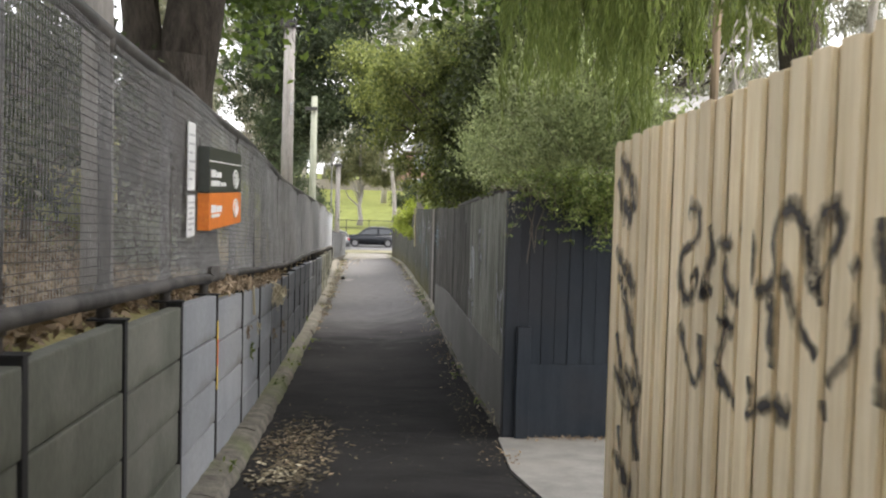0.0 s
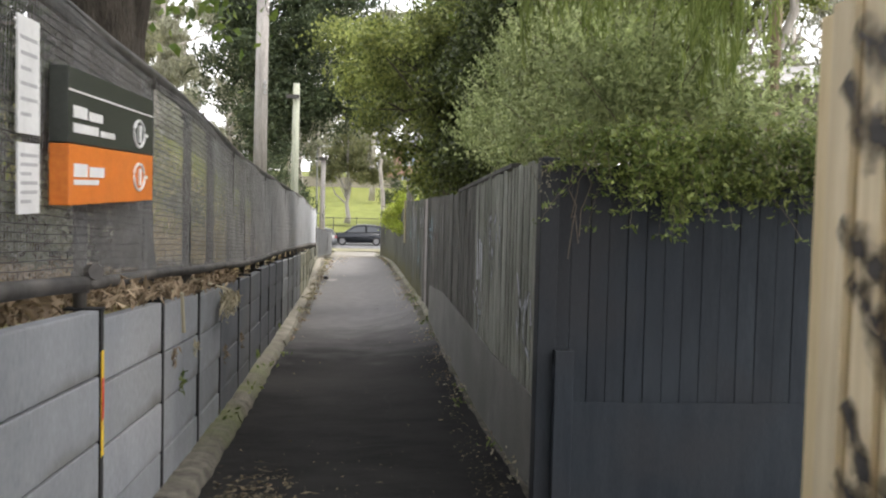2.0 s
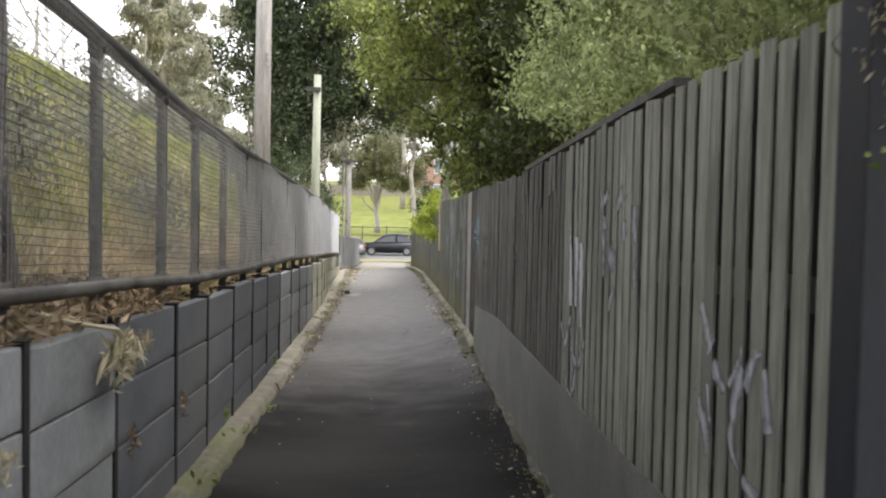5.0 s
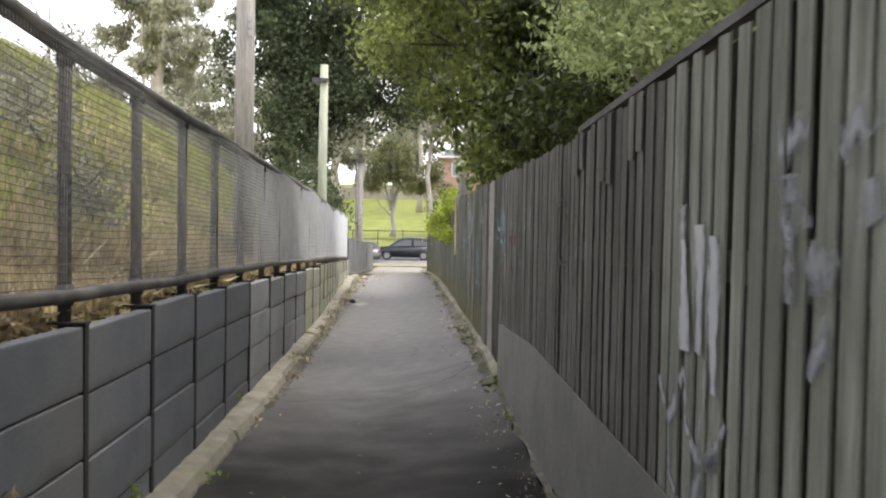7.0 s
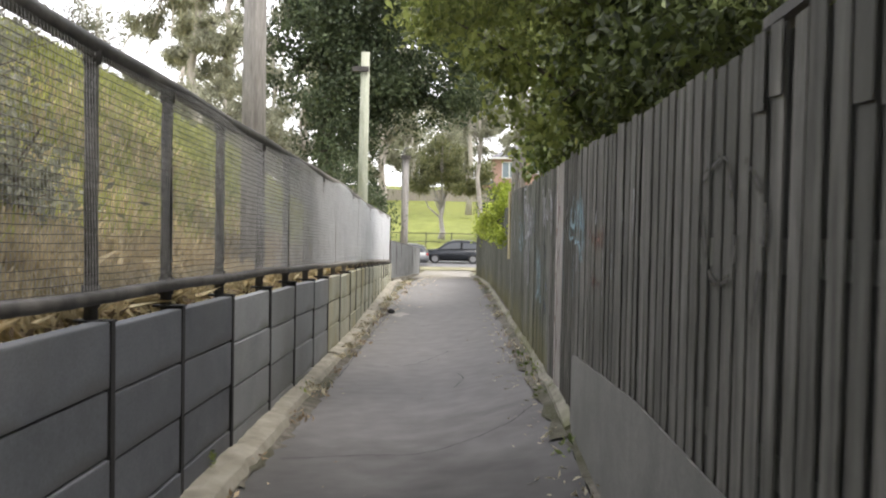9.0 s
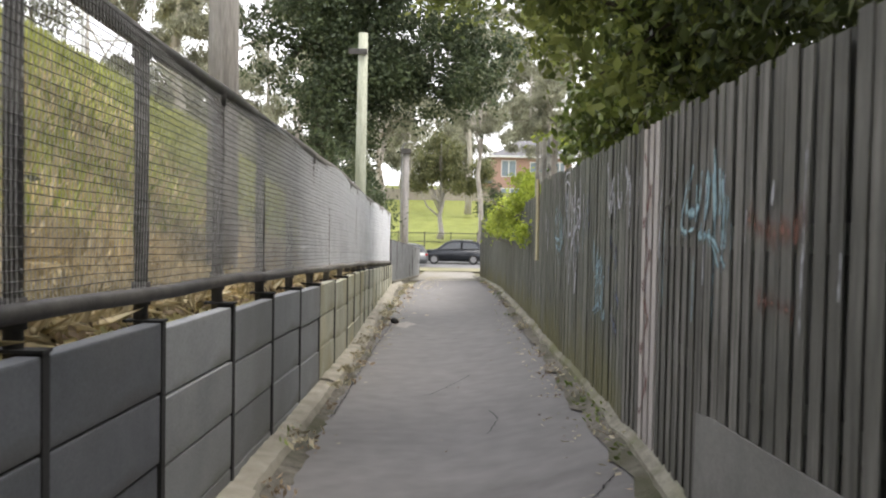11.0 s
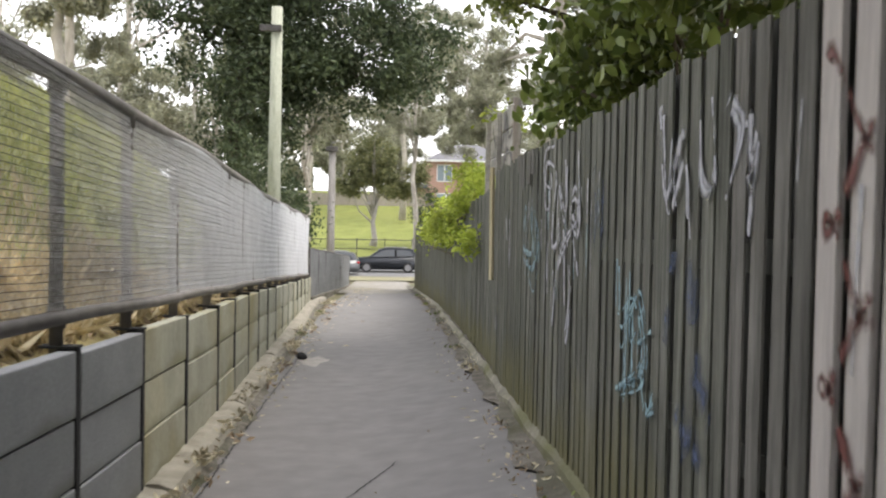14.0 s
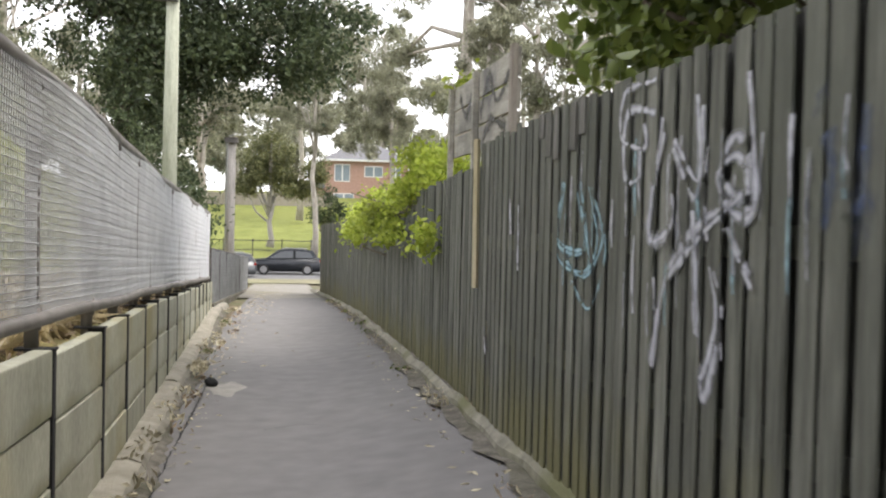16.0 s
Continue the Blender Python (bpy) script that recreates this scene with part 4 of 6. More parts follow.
for i in range(3):
    part("number_bar", boxes((-1.70, -1.65, 22.62, 22.635, 3.10 + i * 0.09, 3.16 + i * 0.09)), M_INK, p1)
part("cable_loop", tubes(([(-1.63 + 0.05 * math.sin(a), 22.6, 4.75 + 0.14 * math.cos(a)) for a in np.linspace(0, 5, 14)], 0.008), seg=5), M_STEEL, p1)
pole("timber_pole", "greenish treated timber pole with a small crossarm", -2.13, 40, -1.2, 4.95, 0.13, M_POLE_GREEN, (("crossarm", (-2.45, -2.0, 39.8, 39.92, 4.42, 4.55)),))
pole("timber_pole", "short grey timber pole with a cap", -1.5, 50.5, -2.4, 2.68, 0.12, M_POLE, (("cap", (-1.68, -1.32, 50.3, 50.7, 2.55, 2.70)),))

pole("steel_post", "pale galvanised steel post behind the mesh fence", -1.25, 4.98, 0.4, 4.6, 0.07, M_POLE)

# ---- trees and shrubs ----
# forked tree whose crown hangs over the path
rng = np.random.default_rng(51)
ft = thing("forked_tree", "big dark-barked forked tree behind the mesh fence", "tree")
b = np.array([-2.19, 11.6, 0.2])
runs = [([b, b + [0.02, 0, 0.8], b + [0, 0, 1.8], b + [0.02, 0, 2.75]], [0.66, 0.54, 0.49, 0.47]),
        ([b + [0.12, 0, 1.6], b + [0.16, 0, 2.4], b + [0.28, 0.05, 3.2], b + [0.42, 0.2, 4.6], b + [1.4, 0.8, 7.5]], [0.30, 0.33, 0.31, 0.28, 0.2]),
        ([b + [-0.15, 0, 1.6], b + [-0.2, 0, 2.4], b + [-0.27, -0.05, 3.2], b + [-0.42, -0.2, 4.6], b + [-1.4, -1.0, 8]], [0.25, 0.24, 0.2, 0.19, 0.14])]
for i in range(12):
    s = b + [rng.uniform(0.2, 1.2), rng.uniform(0, 0.8), rng.uniform(4.5, 7)]
    e = np.array([rng.uniform(-5, 2.5), rng.uniform(5, 18), rng.uniform(5, 9)])
    runs.append(([s, (s + e) / 2 + [0, 0, 0.5], e], [0.11, 0.06, 0.02]))
part("trunk", tubes(*runs, seg=12), M_BARK, ft, smooth=True)
# Lobes above the start and right side are unseen, added to shade the path.
p, c = lobes_points(rng, [(-2.5, 12, 8, 4.5, 5, 2.2), (0.5, 9, 7.6, 2.6, 5, 1.8), (-4, 6, 7.5, 3, 4, 2), (0.3, 14.5, 7.0, 2.2, 2.5, 1.4), (-2.1, 16.2, 3.85, 0.35, 0.8, 0.35), (-0.7, 15.6, 4.75, 0.9, 1.0, 0.5), (0.6, 15.8, 4.8, 0.9, 1.0, 0.5), (1.7, 16, 4.9, 0.8, 1.0, 0.6), (-1.8, 15.4, 4.5, 0.6, 1.0, 0.4), (0.5, 3, 7.5, 3, 5, 1.8), (1.5, -4, 7.5, 4, 5, 2), (-3, -3, 7.5, 4, 5, 2), (3.8, 2.5, 6.8, 2.2, 4.5, 1.3), (0.8, 6, 6.6, 2.0, 5, 1.0)], 170000, 0.35, 40, 0.3)
v, f = leaf_cloud(rng, p, 0.15, 0.6, 0.3)
tagged(raw("crown", v, f, M_LEAF_MID, ft), kind="stuff")

# large dark tree on the left in the distance
tree("dark_tree", "large dense dark-green tree beyond the bend of the fence", (-4.9, 53, -1.8), (-4.4, 53, 9), 0.5,
     [(-4.5, 52, 5.2, 2.6, 2.5, 3.0), (-5.8, 52, 8.5, 2.6, 3, 3.2), (-2.3, 52, 7.8, 2.6, 3, 2.6), (-0.1, 51.5, 6.8, 1.5, 2.0, 1.2), (-1.6, 52, 11, 3.5, 3, 2.6), (-5.5, 52, 12.5, 3.5, 3, 3), (1.2, 51, 5.6, 1.0, 2, 0.9), (-3.2, 51, 3.6, 1.6, 1.5, 1.4), (-0.9, 51, 5.0, 1.3, 1.5, 1.2), (0.3, 51, 4.8, 0.9, 1.5, 0.8), (-2.2, 51, 5.6, 1.5, 1.5, 1.7), (1.9, 50.5, 6.2, 0.8, 1.2, 0.6), (0.9, 50.5, 4.4, 0.7, 1.0, 0.5), (-3.2, 51, 8.8, 1.8, 1.5, 1.8)],
     88000, 0.165, M_LEAF_DARK, M_BARK, 61, clump=0.36, per=100, ratio=0.55, branches=26, shell=0.35)
# ivy-like skirt under it
tree("shrub", "leafy shrub at the foot of the dark tree", (-2.6, 47, -1.7), (-2.6, 47, -0.2), 0.08, [(-2.5, 46, 0.4, 0.7, 1.2, 1.3), (-3.2, 47, 1.4, 1.0, 1.2, 1.2), (-1.9, 42, 0.3, 0.25, 0.5, 0.5), (-3.6, 49, 2.4, 1.2, 1.0, 1.1), (-4.6, 49, 1.0, 1.3, 1.0, 1.4), (-3.0, 49.5, 0.0, 0.9, 1.0, 1.2)], 9500, 0.12, M_LEAF_DARK, M_TWIG, 62, clump=0.2, per=25, category="shrub")

# right-hand tree leaning over the path
tree("overhanging_tree", "broad dark-green tree behind the fence hanging over the path", (4.2, 30, -0.8), (3.4, 30, 6), 0.32,
     [(3.2, 26, 4.6, 1.8, 2.5, 1.6), (1.9, 30, 4.6, 1.6, 2.2, 1.5), (0.6, 30, 4.4, 1.0, 1.8, 0.95), (-0.4, 29.5, 4.6, 0.8, 1.5, 1.0), (1.75, 29.2, 3.4, 0.5, 1.0, 0.5), (2.9, 25.0, 5.6, 1.4, 2.5, 1.0), (2.2, 26, 3.5, 0.9, 1.5, 0.9)],
     43000, 0.10, M_LEAF_OLIVE, M_BARK, 63, clump=0.19, per=75, ratio=0.6, branches=26, shell=0.4, keep=lambda p: (p[:, 2] > 2.0) & ((p[:, 0] > 1.4) | (p[:, 2] > 2.35)))
KEEP_GREEN = lambda p: (p[:, 0] > 1.28) | (p[:, 2] > top_green(p[:, 1]) + 0.03)
tree("glossy_shrub", "glossy broad-leaved shrub spilling over the fence top", (2.4, 24, -0.6), (2.2, 24, 1.6), 0.06,
     [(1.75, 24.3, 1.55, 0.42, 0.9, 0.42), (1.8, 22.7, 1.85, 0.45, 1.2, 0.55), (1.9, 21.2, 2.05, 0.5, 1.0, 0.6), (1.72, 24.5, 1.75, 0.38, 0.7, 0.5), (1.95, 24.2, 2.2, 0.5, 0.9, 0.4)],
     12000, 0.085, M_LEAF_GLOSSY, M_TWIG, 64, clump=0.13, per=20, ratio=0.6, category="shrub", fine=True, keep=KEEP_GREEN)
tree("dark_tree", "dark-leaved tree leaning over the paling fence", (4.0, 19.5, -0.6), (3.4, 20, 4), 0.2,
     [(3.2, 19.5, 3.6, 1.8, 2.5, 1.6), (2.2, 20.0, 2.6, 0.8, 2.0, 0.9), (2.3, 22.5, 3.0, 0.9, 1.8, 0.8), (2.3, 19.0, 2.7, 0.8, 1.3, 0.9), (3.5, 18.5, 4.6, 2, 2.0, 1.4), (2.0, 21, 4.0, 1.4, 2.0, 0.8), (1.85, 18.7, 1.95, 0.5, 1.3, 0.45), (1.8, 20.3, 1.85, 0.5, 1.2, 0.45), (1.7, 19.5, 3.0, 0.7, 1.2, 0.6), (1.9, 23.6, 2.9, 0.8, 1.2, 0.6), (2.5, 20.5, 3.4, 1.2, 2.5, 1.0)], 66000, 0.09, M_LEAF_DEEP, M_BARK, 65, clump=0.16, per=30, ratio=0.5, keep=KEEP_GREEN)

tree("olive_tree", "olive-leaved tree whose bough hangs over the path", (3.6, 21, -0.6), (2.6, 20.8, 3.4), 0.14,
     [(0.45, 20.6, 3.1, 0.5, 0.9, 0.7), (0.3, 20.8, 2.55, 0.35, 0.6, 0.4), (0.8, 20.4, 2.15, 0.35, 0.7, 0.4), (1.05, 20.3, 1.75, 0.3, 0.6, 0.3), (0.6, 20.6, 3.9, 0.7, 1.0, 0.6), (1.4, 20.6, 3.0, 0.7, 1.0, 0.8), (1.5, 20.4, 2.2, 0.5, 0.8, 0.5), (1.6, 20.8, 4.2, 0.9, 1.0, 0.7)],
     11500, 0.085, M_LEAF_OLIVE, M_BARK, 163, clump=0.12, per=32, ratio=0.55, branches=18, shell=0.35, keep=KEEP_GREEN)

# grey-green small-leaved shrubs along the fence
def spray_shrub(name, label, base, lobes, twigs, per, size, leaf, seed, keep):
    """A shrub of thin upright sprays with small leaves set along each, open between them."""
    r = np.random.default_rng(seed)
    t = thing(name, label, "shrub")
    lb = np.array(lobes, float)
    vol = (lb[:, 3] * lb[:, 4] * lb[:, 5]) ** 0.7
    runs, pts = [], []
    for w in r.choice(len(lb), twigs, p=vol / vol.sum()):
        d = r.normal(size=3)
        d[2] = abs(d[2]) * 0.9 - 0.15
        d /= np.linalg.norm(d)
        a = lb[w, :3] + d * lb[w, 3:] * r.uniform(0.25, 0.75)
        e = a + (d * [0.8, 0.8, 0.7] + [0, 0, 0.55] + r.normal(size=3) * 0.25) * r.uniform(0.25, 0.55)
        q = np.linspace(0, 1, per)[:, None]
        line = a + (e - a) * q + np.array([0, 0, 0.08]) * q * (1 - q)
        if len(runs) < 260:
            runs.append((line[::max(1, per // 4)], 0.004))
        pts.append(line + r.normal(size=line.shape) * (0.03 - 0.018 * q))
    p = np.concatenate(pts)
    p = p[keep(p)]
    limb = [([base, (np.array(base) + c[:3]) / 2 + r.normal(size=3) * 0.1, c[:3]], [0.05, 0.035, 0.015]) for c in lb]
    part("stem", tubes(*limb, seg=6), M_TWIG, t, smooth=True)
    tagged(part("twig", tubes(*runs, seg=3), M_TWIG, t), kind="stuff")
    v, f = leaf_cloud(r, p, size, 0.42, -0.25)
    tagged(raw("crown", v, f, leaf, t), kind="stuff")


spray_shrub("grey_shrub", "bushy grey-green small-leaved shrub above the paling fence", (3.0, 13, -0.4),
            [(2.5, 9.8, 1.8, 0.95, 0.9, 0.5), (2.5, 12.2, 2.3, 1.0, 1.6, 0.95), (2.7, 15.2, 2.7, 1.1, 2.2, 1.3), (2.6, 18.3, 2.7, 1.0, 1.8, 1.3), (2.0, 11.2, 1.75, 0.6, 1.4, 0.45), (2.0, 14, 1.7, 0.6, 1.8, 0.6), (2.1, 9.7, 2.0, 0.6, 0.6, 0.5), (1.95, 16.6, 2.0, 0.6, 1.6, 0.6)],
            2600, 26, 0.060, M_LEAF_GREY, 66, lambda p: (p[:, 0] > 1.34) & (p[:, 1] > 8.58) | (p[:, 2] > 1.75))
tree("hanging_creeper", "fresh green feathery creeper hanging over the navy fence", (2.0, 8.75, 0.5), (1.9, 8.75, 1.6), 0.03,
     [(1.75, 8.5, 1.66, 0.35, 0.16, 0.14), (2.15, 8.5, 1.68, 0.35, 0.16, 0.16), (2.6, 8.5, 1.66, 0.4, 0.16, 0.16), (3.1, 8.5, 1.66, 0.5, 0.16, 0.18), (1.80, 8.42, 1.42, 0.14, 0.04, 0.17), (2.0, 8.42, 1.50, 0.12, 0.04, 0.12), (1.42, 8.43, 1.55, 0.10, 0.05, 0.09), (2.5, 8.42, 1.48, 0.12, 0.04, 0.10), (3.2, 8.42, 1.40, 0.2, 0.04, 0.2), (2.05, 8.36, 1.52, 0.30, 0.10, 0.16), (1.95, 8.40, 1.33, 0.12, 0.05, 0.16), (2.3, 8.38, 1.45, 0.2, 0.06, 0.12), (1.62, 8.4, 1.5, 0.10, 0.05, 0.10)],
     5600, 0.040, M_LEAF_CREEPER, M_TWIG, 67, clump=0.06, per=26, ratio=0.34, droop=0.5, shell=0.1, branches=0, category="creeper", keep=lambda p: (p[:, 1] < 8.47) | (p[:, 2] > 1.57))
tree("lime_creeper", "bright lime-green creeper tumbling over the lower fence", (1.55, 34, -1.0), (1.5, 33, 0.8), 0.04,
     [(1.42, 29.4, 0.98, 0.20, 0.8, 0.17), (1.35, 31, 0.86, 0.28, 1.2, 0.26), (1.3, 33, 0.72, 0.30, 1.4, 0.27), (1.25, 35.4, 0.56, 0.28, 1.2, 0.22), (1.25, 38, 0.42, 0.2, 1.2, 0.15), (1.14, 28.9, 0.42, 0.06, 0.25, 0.22), (1.08, 31.0, 0.42, 0.10, 0.6, 0.16), (1.02, 32.5, 0.55, 0.16, 0.8, 0.2), (1.0, 34.6, 0.45, 0.16, 0.9, 0.2), (1.05, 37.0, 0.30, 0.14, 0.9, 0.14), (1.5, 28.6, 1.7, 0.22, 0.25, 0.09), (1.3, 30.2, 1.15, 0.3, 0.9, 0.2)],
     12500, 0.065, M_LEAF_BRIGHT, M_TWIG, 68, clump=0.075, per=16, ratio=0.5, fine=True, droop=0.25, shell=0.2, branches=14, category="creeper")

def fern_fronds(n, seed):
    """Arching sprays of small leaflets that spill over the navy fence."""
    r = np.random.default_rng(seed)
    t = thing("fern_creeper", "feathery fern-leaved creeper arching over the navy fence", "creeper")
    runs, pts, dirs = [], [], []
    for _ in range(n):
        x0 = float(r.choice([1.5, 1.85, 1.95, 2.2, 2.6, 3.0, 3.4])) + r.normal() * 0.12
        a, out, drop, lift = r.normal() * 0.25, r.uniform(0.08, 0.26), r.uniform(0.05, 0.42) * (1.2 if 1.65 < x0 < 2.1 else 0.7), r.uniform(0.02, 0.22)
        q = np.linspace(0, 1, 12)
        line = np.stack([x0 + a * q, 8.62 - (out + 0.16) * q, 1.58 + lift * np.sin(q * 2.2) * 1.2 - drop * q ** 2.2], 1)
        runs.append((line, [0.0035 * (1.1 - u) + 0.0008 for u in q]))
        for k in range(2, 12):
            for sgn in (1, -1):
                for m in range(3):
                    pts.append(line[k] + np.array([sgn * 0.016 * (m + 0.6), r.normal() * 0.008, r.normal() * 0.008 - 0.004 * m]))
    part("stem", tubes(*runs, seg=4), M_TWIG, t)
    v, f = leaf_cloud(r, np.array(pts), 0.042, 0.4, 0.35)
    tagged(raw("foliage", v, f, M_LEAF_FERN, t), kind="stuff")


fern_fronds(230, 167)

# willow: hanging fronds
rng = np.random.default_rng(70)
wl = thing("willow_tree", "weeping willow with long hanging fronds behind the fence", "tree")
part("trunk", tubes(([(4.9, 11.5, -0.3), (4.7, 11.3, 2.5), (4.0, 10.5, 5.5)], [0.3, 0.24, 0.16]), ([(4.2, 10.8, 4.8), (3, 9.8, 5.8), (1.6, 9.2, 5.4)], [0.12, 0.08, 0.03]), ([(4.2, 10.8, 4.6), (3.6, 8.5, 5.2), (3.0, 7.2, 4.8)], [0.12, 0.07, 0.03]), seg=10), M_BARK, wl, smooth=True)
fr = []
for i in range(95):
    cx, cy = 1.2 + 2.5 * rng.random() ** 0.9, rng.uniform(8.2, 11.0)
    cb = 1.80 + 0.65 * abs(math.sin(cx * 2.6 + 0.4)) + rng.uniform(0, 0.9) + (0.5 if cx > 2.6 else 0.0)
    for k in range(7):
        x, y = cx + rng.normal() * 0.05, cy + rng.normal() * 0.06
        zt, zb = rng.uniform(4.4, 5.2), cb + abs(rng.normal()) * 0.25
        sway = rng.normal(size=2) * 0.07
        t = np.linspace(0, 1, int((zt - zb) / 0.035))
        line = np.stack([x + sway[0] * t ** 2, y + sway[1] * t ** 2, zt + (zb - zt) * t], 1)
        fr.append(line + rng.normal(size=line.shape) * 0.014)
p = np.concatenate(fr)
v, f = leaf_cloud(rng, p, 0.12, 0.12, 1.2, 0.55)
tagged(raw("fronds", v, f, M_LEAF_WILLOW, wl), kind="stuff")
part("stem", tubes(([(4.2, 12.9, -0.4), (4.25, 12.95, 6)], [0.06, 0.05]), seg=8), M_LITTER, tagged(new("bare_stem"), "thin reddish-brown bare sapling stem", "tree"))

tree("bank_thicket", "grey-green thicket along the top of the embankment", (-7.5, 52, 0.4), (-7.5, 52, 3), 0.08,
     [(-5.8, 51, 1.9, 0.9, 1.2, 0.9), (-6.6, 49, 2.4, 1.2, 1.5, 1.2), (-8.0, 52, 3.0, 1.6, 2, 1.7), (-6.9, 55, 2.4, 1.6, 2, 1.7), (-9.8, 54, 3.4, 1.7, 2, 1.8), (-8.6, 58, 3.8, 1.6, 2, 1.8), (-11.5, 57, 3.6, 1.8, 2, 1.8)], 22000, 0.16, M_LEAF_GUM, M_TWIG, 77, clump=0.22, per=30, shell=0.2, branches=16, category="shrub")

# gums: thin, drooping grey-green crowns
def gum(x, y, z, h, spread, n, seed, leaf=0.26, label="tall pale-barked gum with a thin grey-green crown", lean=0.0, low=0.35, r=None):
    rng = np.random.default_rng(seed)
    lb = []
    for i in range(22):
        a = rng.uniform(0, 6.28)
        q = rng.uniform(0.1, 1.0) * spread
        hh = rng.uniform(low, 1.0) * h
        s = spread * rng.uniform(0.16, 0.32)
        lb.append((x + lean + math.cos(a) * q, y + math.sin(a) * q, z + hh, s, s, s * 0.75))
    return tree("gum_tree", label, (x, y, z), (x + lean, y, z + h * 0.85), r or 0.012 * h + 0.05, lb, n, leaf, M_LEAF_GUM, M_GUM, seed, clump=spread * 0.05, per=30, ratio=0.3, droop=0.6, shell=0.2, branches=9)


for i, (gx, gy, gz, gh, gs, gn, gl, glow) in enumerate((
        (-11.5, 66, -0.5, 15, 4, 20000, 0.26, 0.12), (-9, 84, -2.8, 18, 5, 16000, 0.34, 0.35), (-31, 60, 3, 15, 6, 14000, 0.34, 0.25),
        (15, 66, -2.2, 16, 6, 14000, 0.32, 0.2), (24, 60, -2, 15, 6, 12000, 0.34, 0.2), (12, 40, -1, 13, 4.5, 14000, 0.22, 0.2),
        (1.5, 112, 0.0, 18, 5.0, 16000, 0.3, 0.42), (-7, 116, 0.5, 18, 6, 16000, 0.36, 0.25), (12, 148, 2, 24, 7, 12000, 0.5, 0.3), (-22, 140, 4, 20, 8, 12000, 0.5, 0.2),
        (24, 125, 2, 20, 8, 12000, 0.5, 0.2), (10.5, 22, -0.5, 10, 3.5, 12000, 0.16, 0.2), (8, 14, -0.2, 8, 3, 12000, 0.13, 0.2), (-7.4, 43, 2.3, 8.5, 2.4, 22000, 0.18, 0.2), (6.2, 17.5, -0.3, 6.2, 2.4, 14000, 0.11, 0.3), (-9.2, 50, 2.0, 11, 2.4, 22000, 0.22, 0.2),
        (-13, 22, 3.3, 9, 4, 12000, 0.18, 0.3), (-9, 8, 1.5, 8, 3.2, 12000, 0.14, 0.2), (-4.5, 128, 1, 14, 4.5, 14000, 0.4, 0.1), (1.5, 140, 1.5, 16, 5, 14000, 0.42, 0.12), (10, 152, 1, 20, 6, 12000, 0.4, 0.25), (-9.8, 58, -0.8, 8, 2.6, 15000, 0.2, 0.08), (-12.2, 60, -0.2, 8.5, 2.6, 15000, 0.22, 0.08), (6.5, 84, -2.6, 12, 3.0, 18000, 0.2, 0.55), (2.0, 87, -2.6, 13, 2.8, 15000, 0.2, 0.6), (8.5, 160, 2, 22, 8, 16000, 0.45, 0.15), (-7.2, 64, -1.6, 9, 2.4, 14000, 0.2, 0.1), (-12, 125, 1, 16, 5, 14000, 0.42, 0.1), (18, 132, 1, 16, 6, 14000, 0.42, 0.1), (-1, 158, 2, 25, 8, 12000, 0.5, 0.2), (8.9, 66, -2.5, 13, 2.3, 17000, 0.2, 0.3), (12, 70, -2, 14, 3.5, 18000, 0.22, 0.15), (13.5, 106, -1, 12, 3.6, 11000, 0.26, 0.2), (-40, 130, 0, 26, 10, 10000, 0.6, 0.1), (38, 110, 2, 20, 10, 10000, 0.6, 0.1), (1, 190, 3, 28, 10, 10000, 0.6, 0.1), (-12, 185, 3, 28, 10, 10000, 0.6, 0.1), (16, 190, 3, 28, 10, 10000, 0.6, 0.1))):
    gum(gx, gy, gz, gh, gs, gn, 81 + i, gl, low=glow)
gum(8.5, 72, -2.6, 20, 5, 24000, 190, 0.24, label="tall gum with a stout grey trunk beyond the board", lean=0.6, low=0.45, r=0.5)
gum(-2.9, 61, -2.3, 9, 2.2, 3600, 191, 0.2, label="leaning white-trunked gum beside the lower fence", lean=-0.35, low=0.6)
tree("street_tree", "rounded grey-green tree on the mown slope", (-0.85, 98, -1.9), (-0.8, 98, 1.8), 0.24,
     [(-1.7, 98, 3.0, 1.9, 1.5, 1.5), (0.5, 98, 3.3, 1.9, 1.5, 1.7), (-0.6, 98, 5.0, 2.0, 1.5, 1.6), (1.9, 98, 2.4, 1.1, 1, 0.9), (-2.9, 98, 2.4, 1.0, 1, 0.9), (2.5, 98, 3.5, 1.2, 1, 1.1)], 22000, 0.2, M_LEAF_STREET, M_POLE, 101, clump=0.22, per=22, ratio=0.5, branches=14, shell=0.3)
tree("shrub", "dark rounded shrub on the slope beyond the street", (3.1, 100, -1.6), (3.1, 100, 0), 0.1, [(3.1, 100, 1.3, 1.2, 1, 1.5), (4.4, 100, 0.2, 1.0, 1, 1.3)], 3500, 0.2, M_LEAF_DARK, M_TWIG, 102, clump=0.2, per=20, category="shrub")

tree("dark_tree", "dense olive tree behind the shrubs and shed", (4.6, 18, -0.3), (4.5, 18, 4.5), 0.14,
     [(4.6, 18, 3.4, 1.2, 1.0, 1.2), (4.2, 18, 4.6, 1.2, 1.0, 1.0), (5.7, 18.4, 4.4, 1.2, 1.0, 1.1), (3.4, 18.3, 4.9, 0.9, 0.9, 0.9), (6.6, 18.6, 5.2, 1.1, 1.0, 1.1), (3.2, 18, 3.9, 0.8, 0.8, 0.8)], 15000, 0.10, M_LEAF_OLIVE, M_BARK, 168, clump=0.15, per=30, shell=0.25, branches=22)
t = thing("shed", "shed with a pale grey ribbed roof behind the shrubs", "shed")
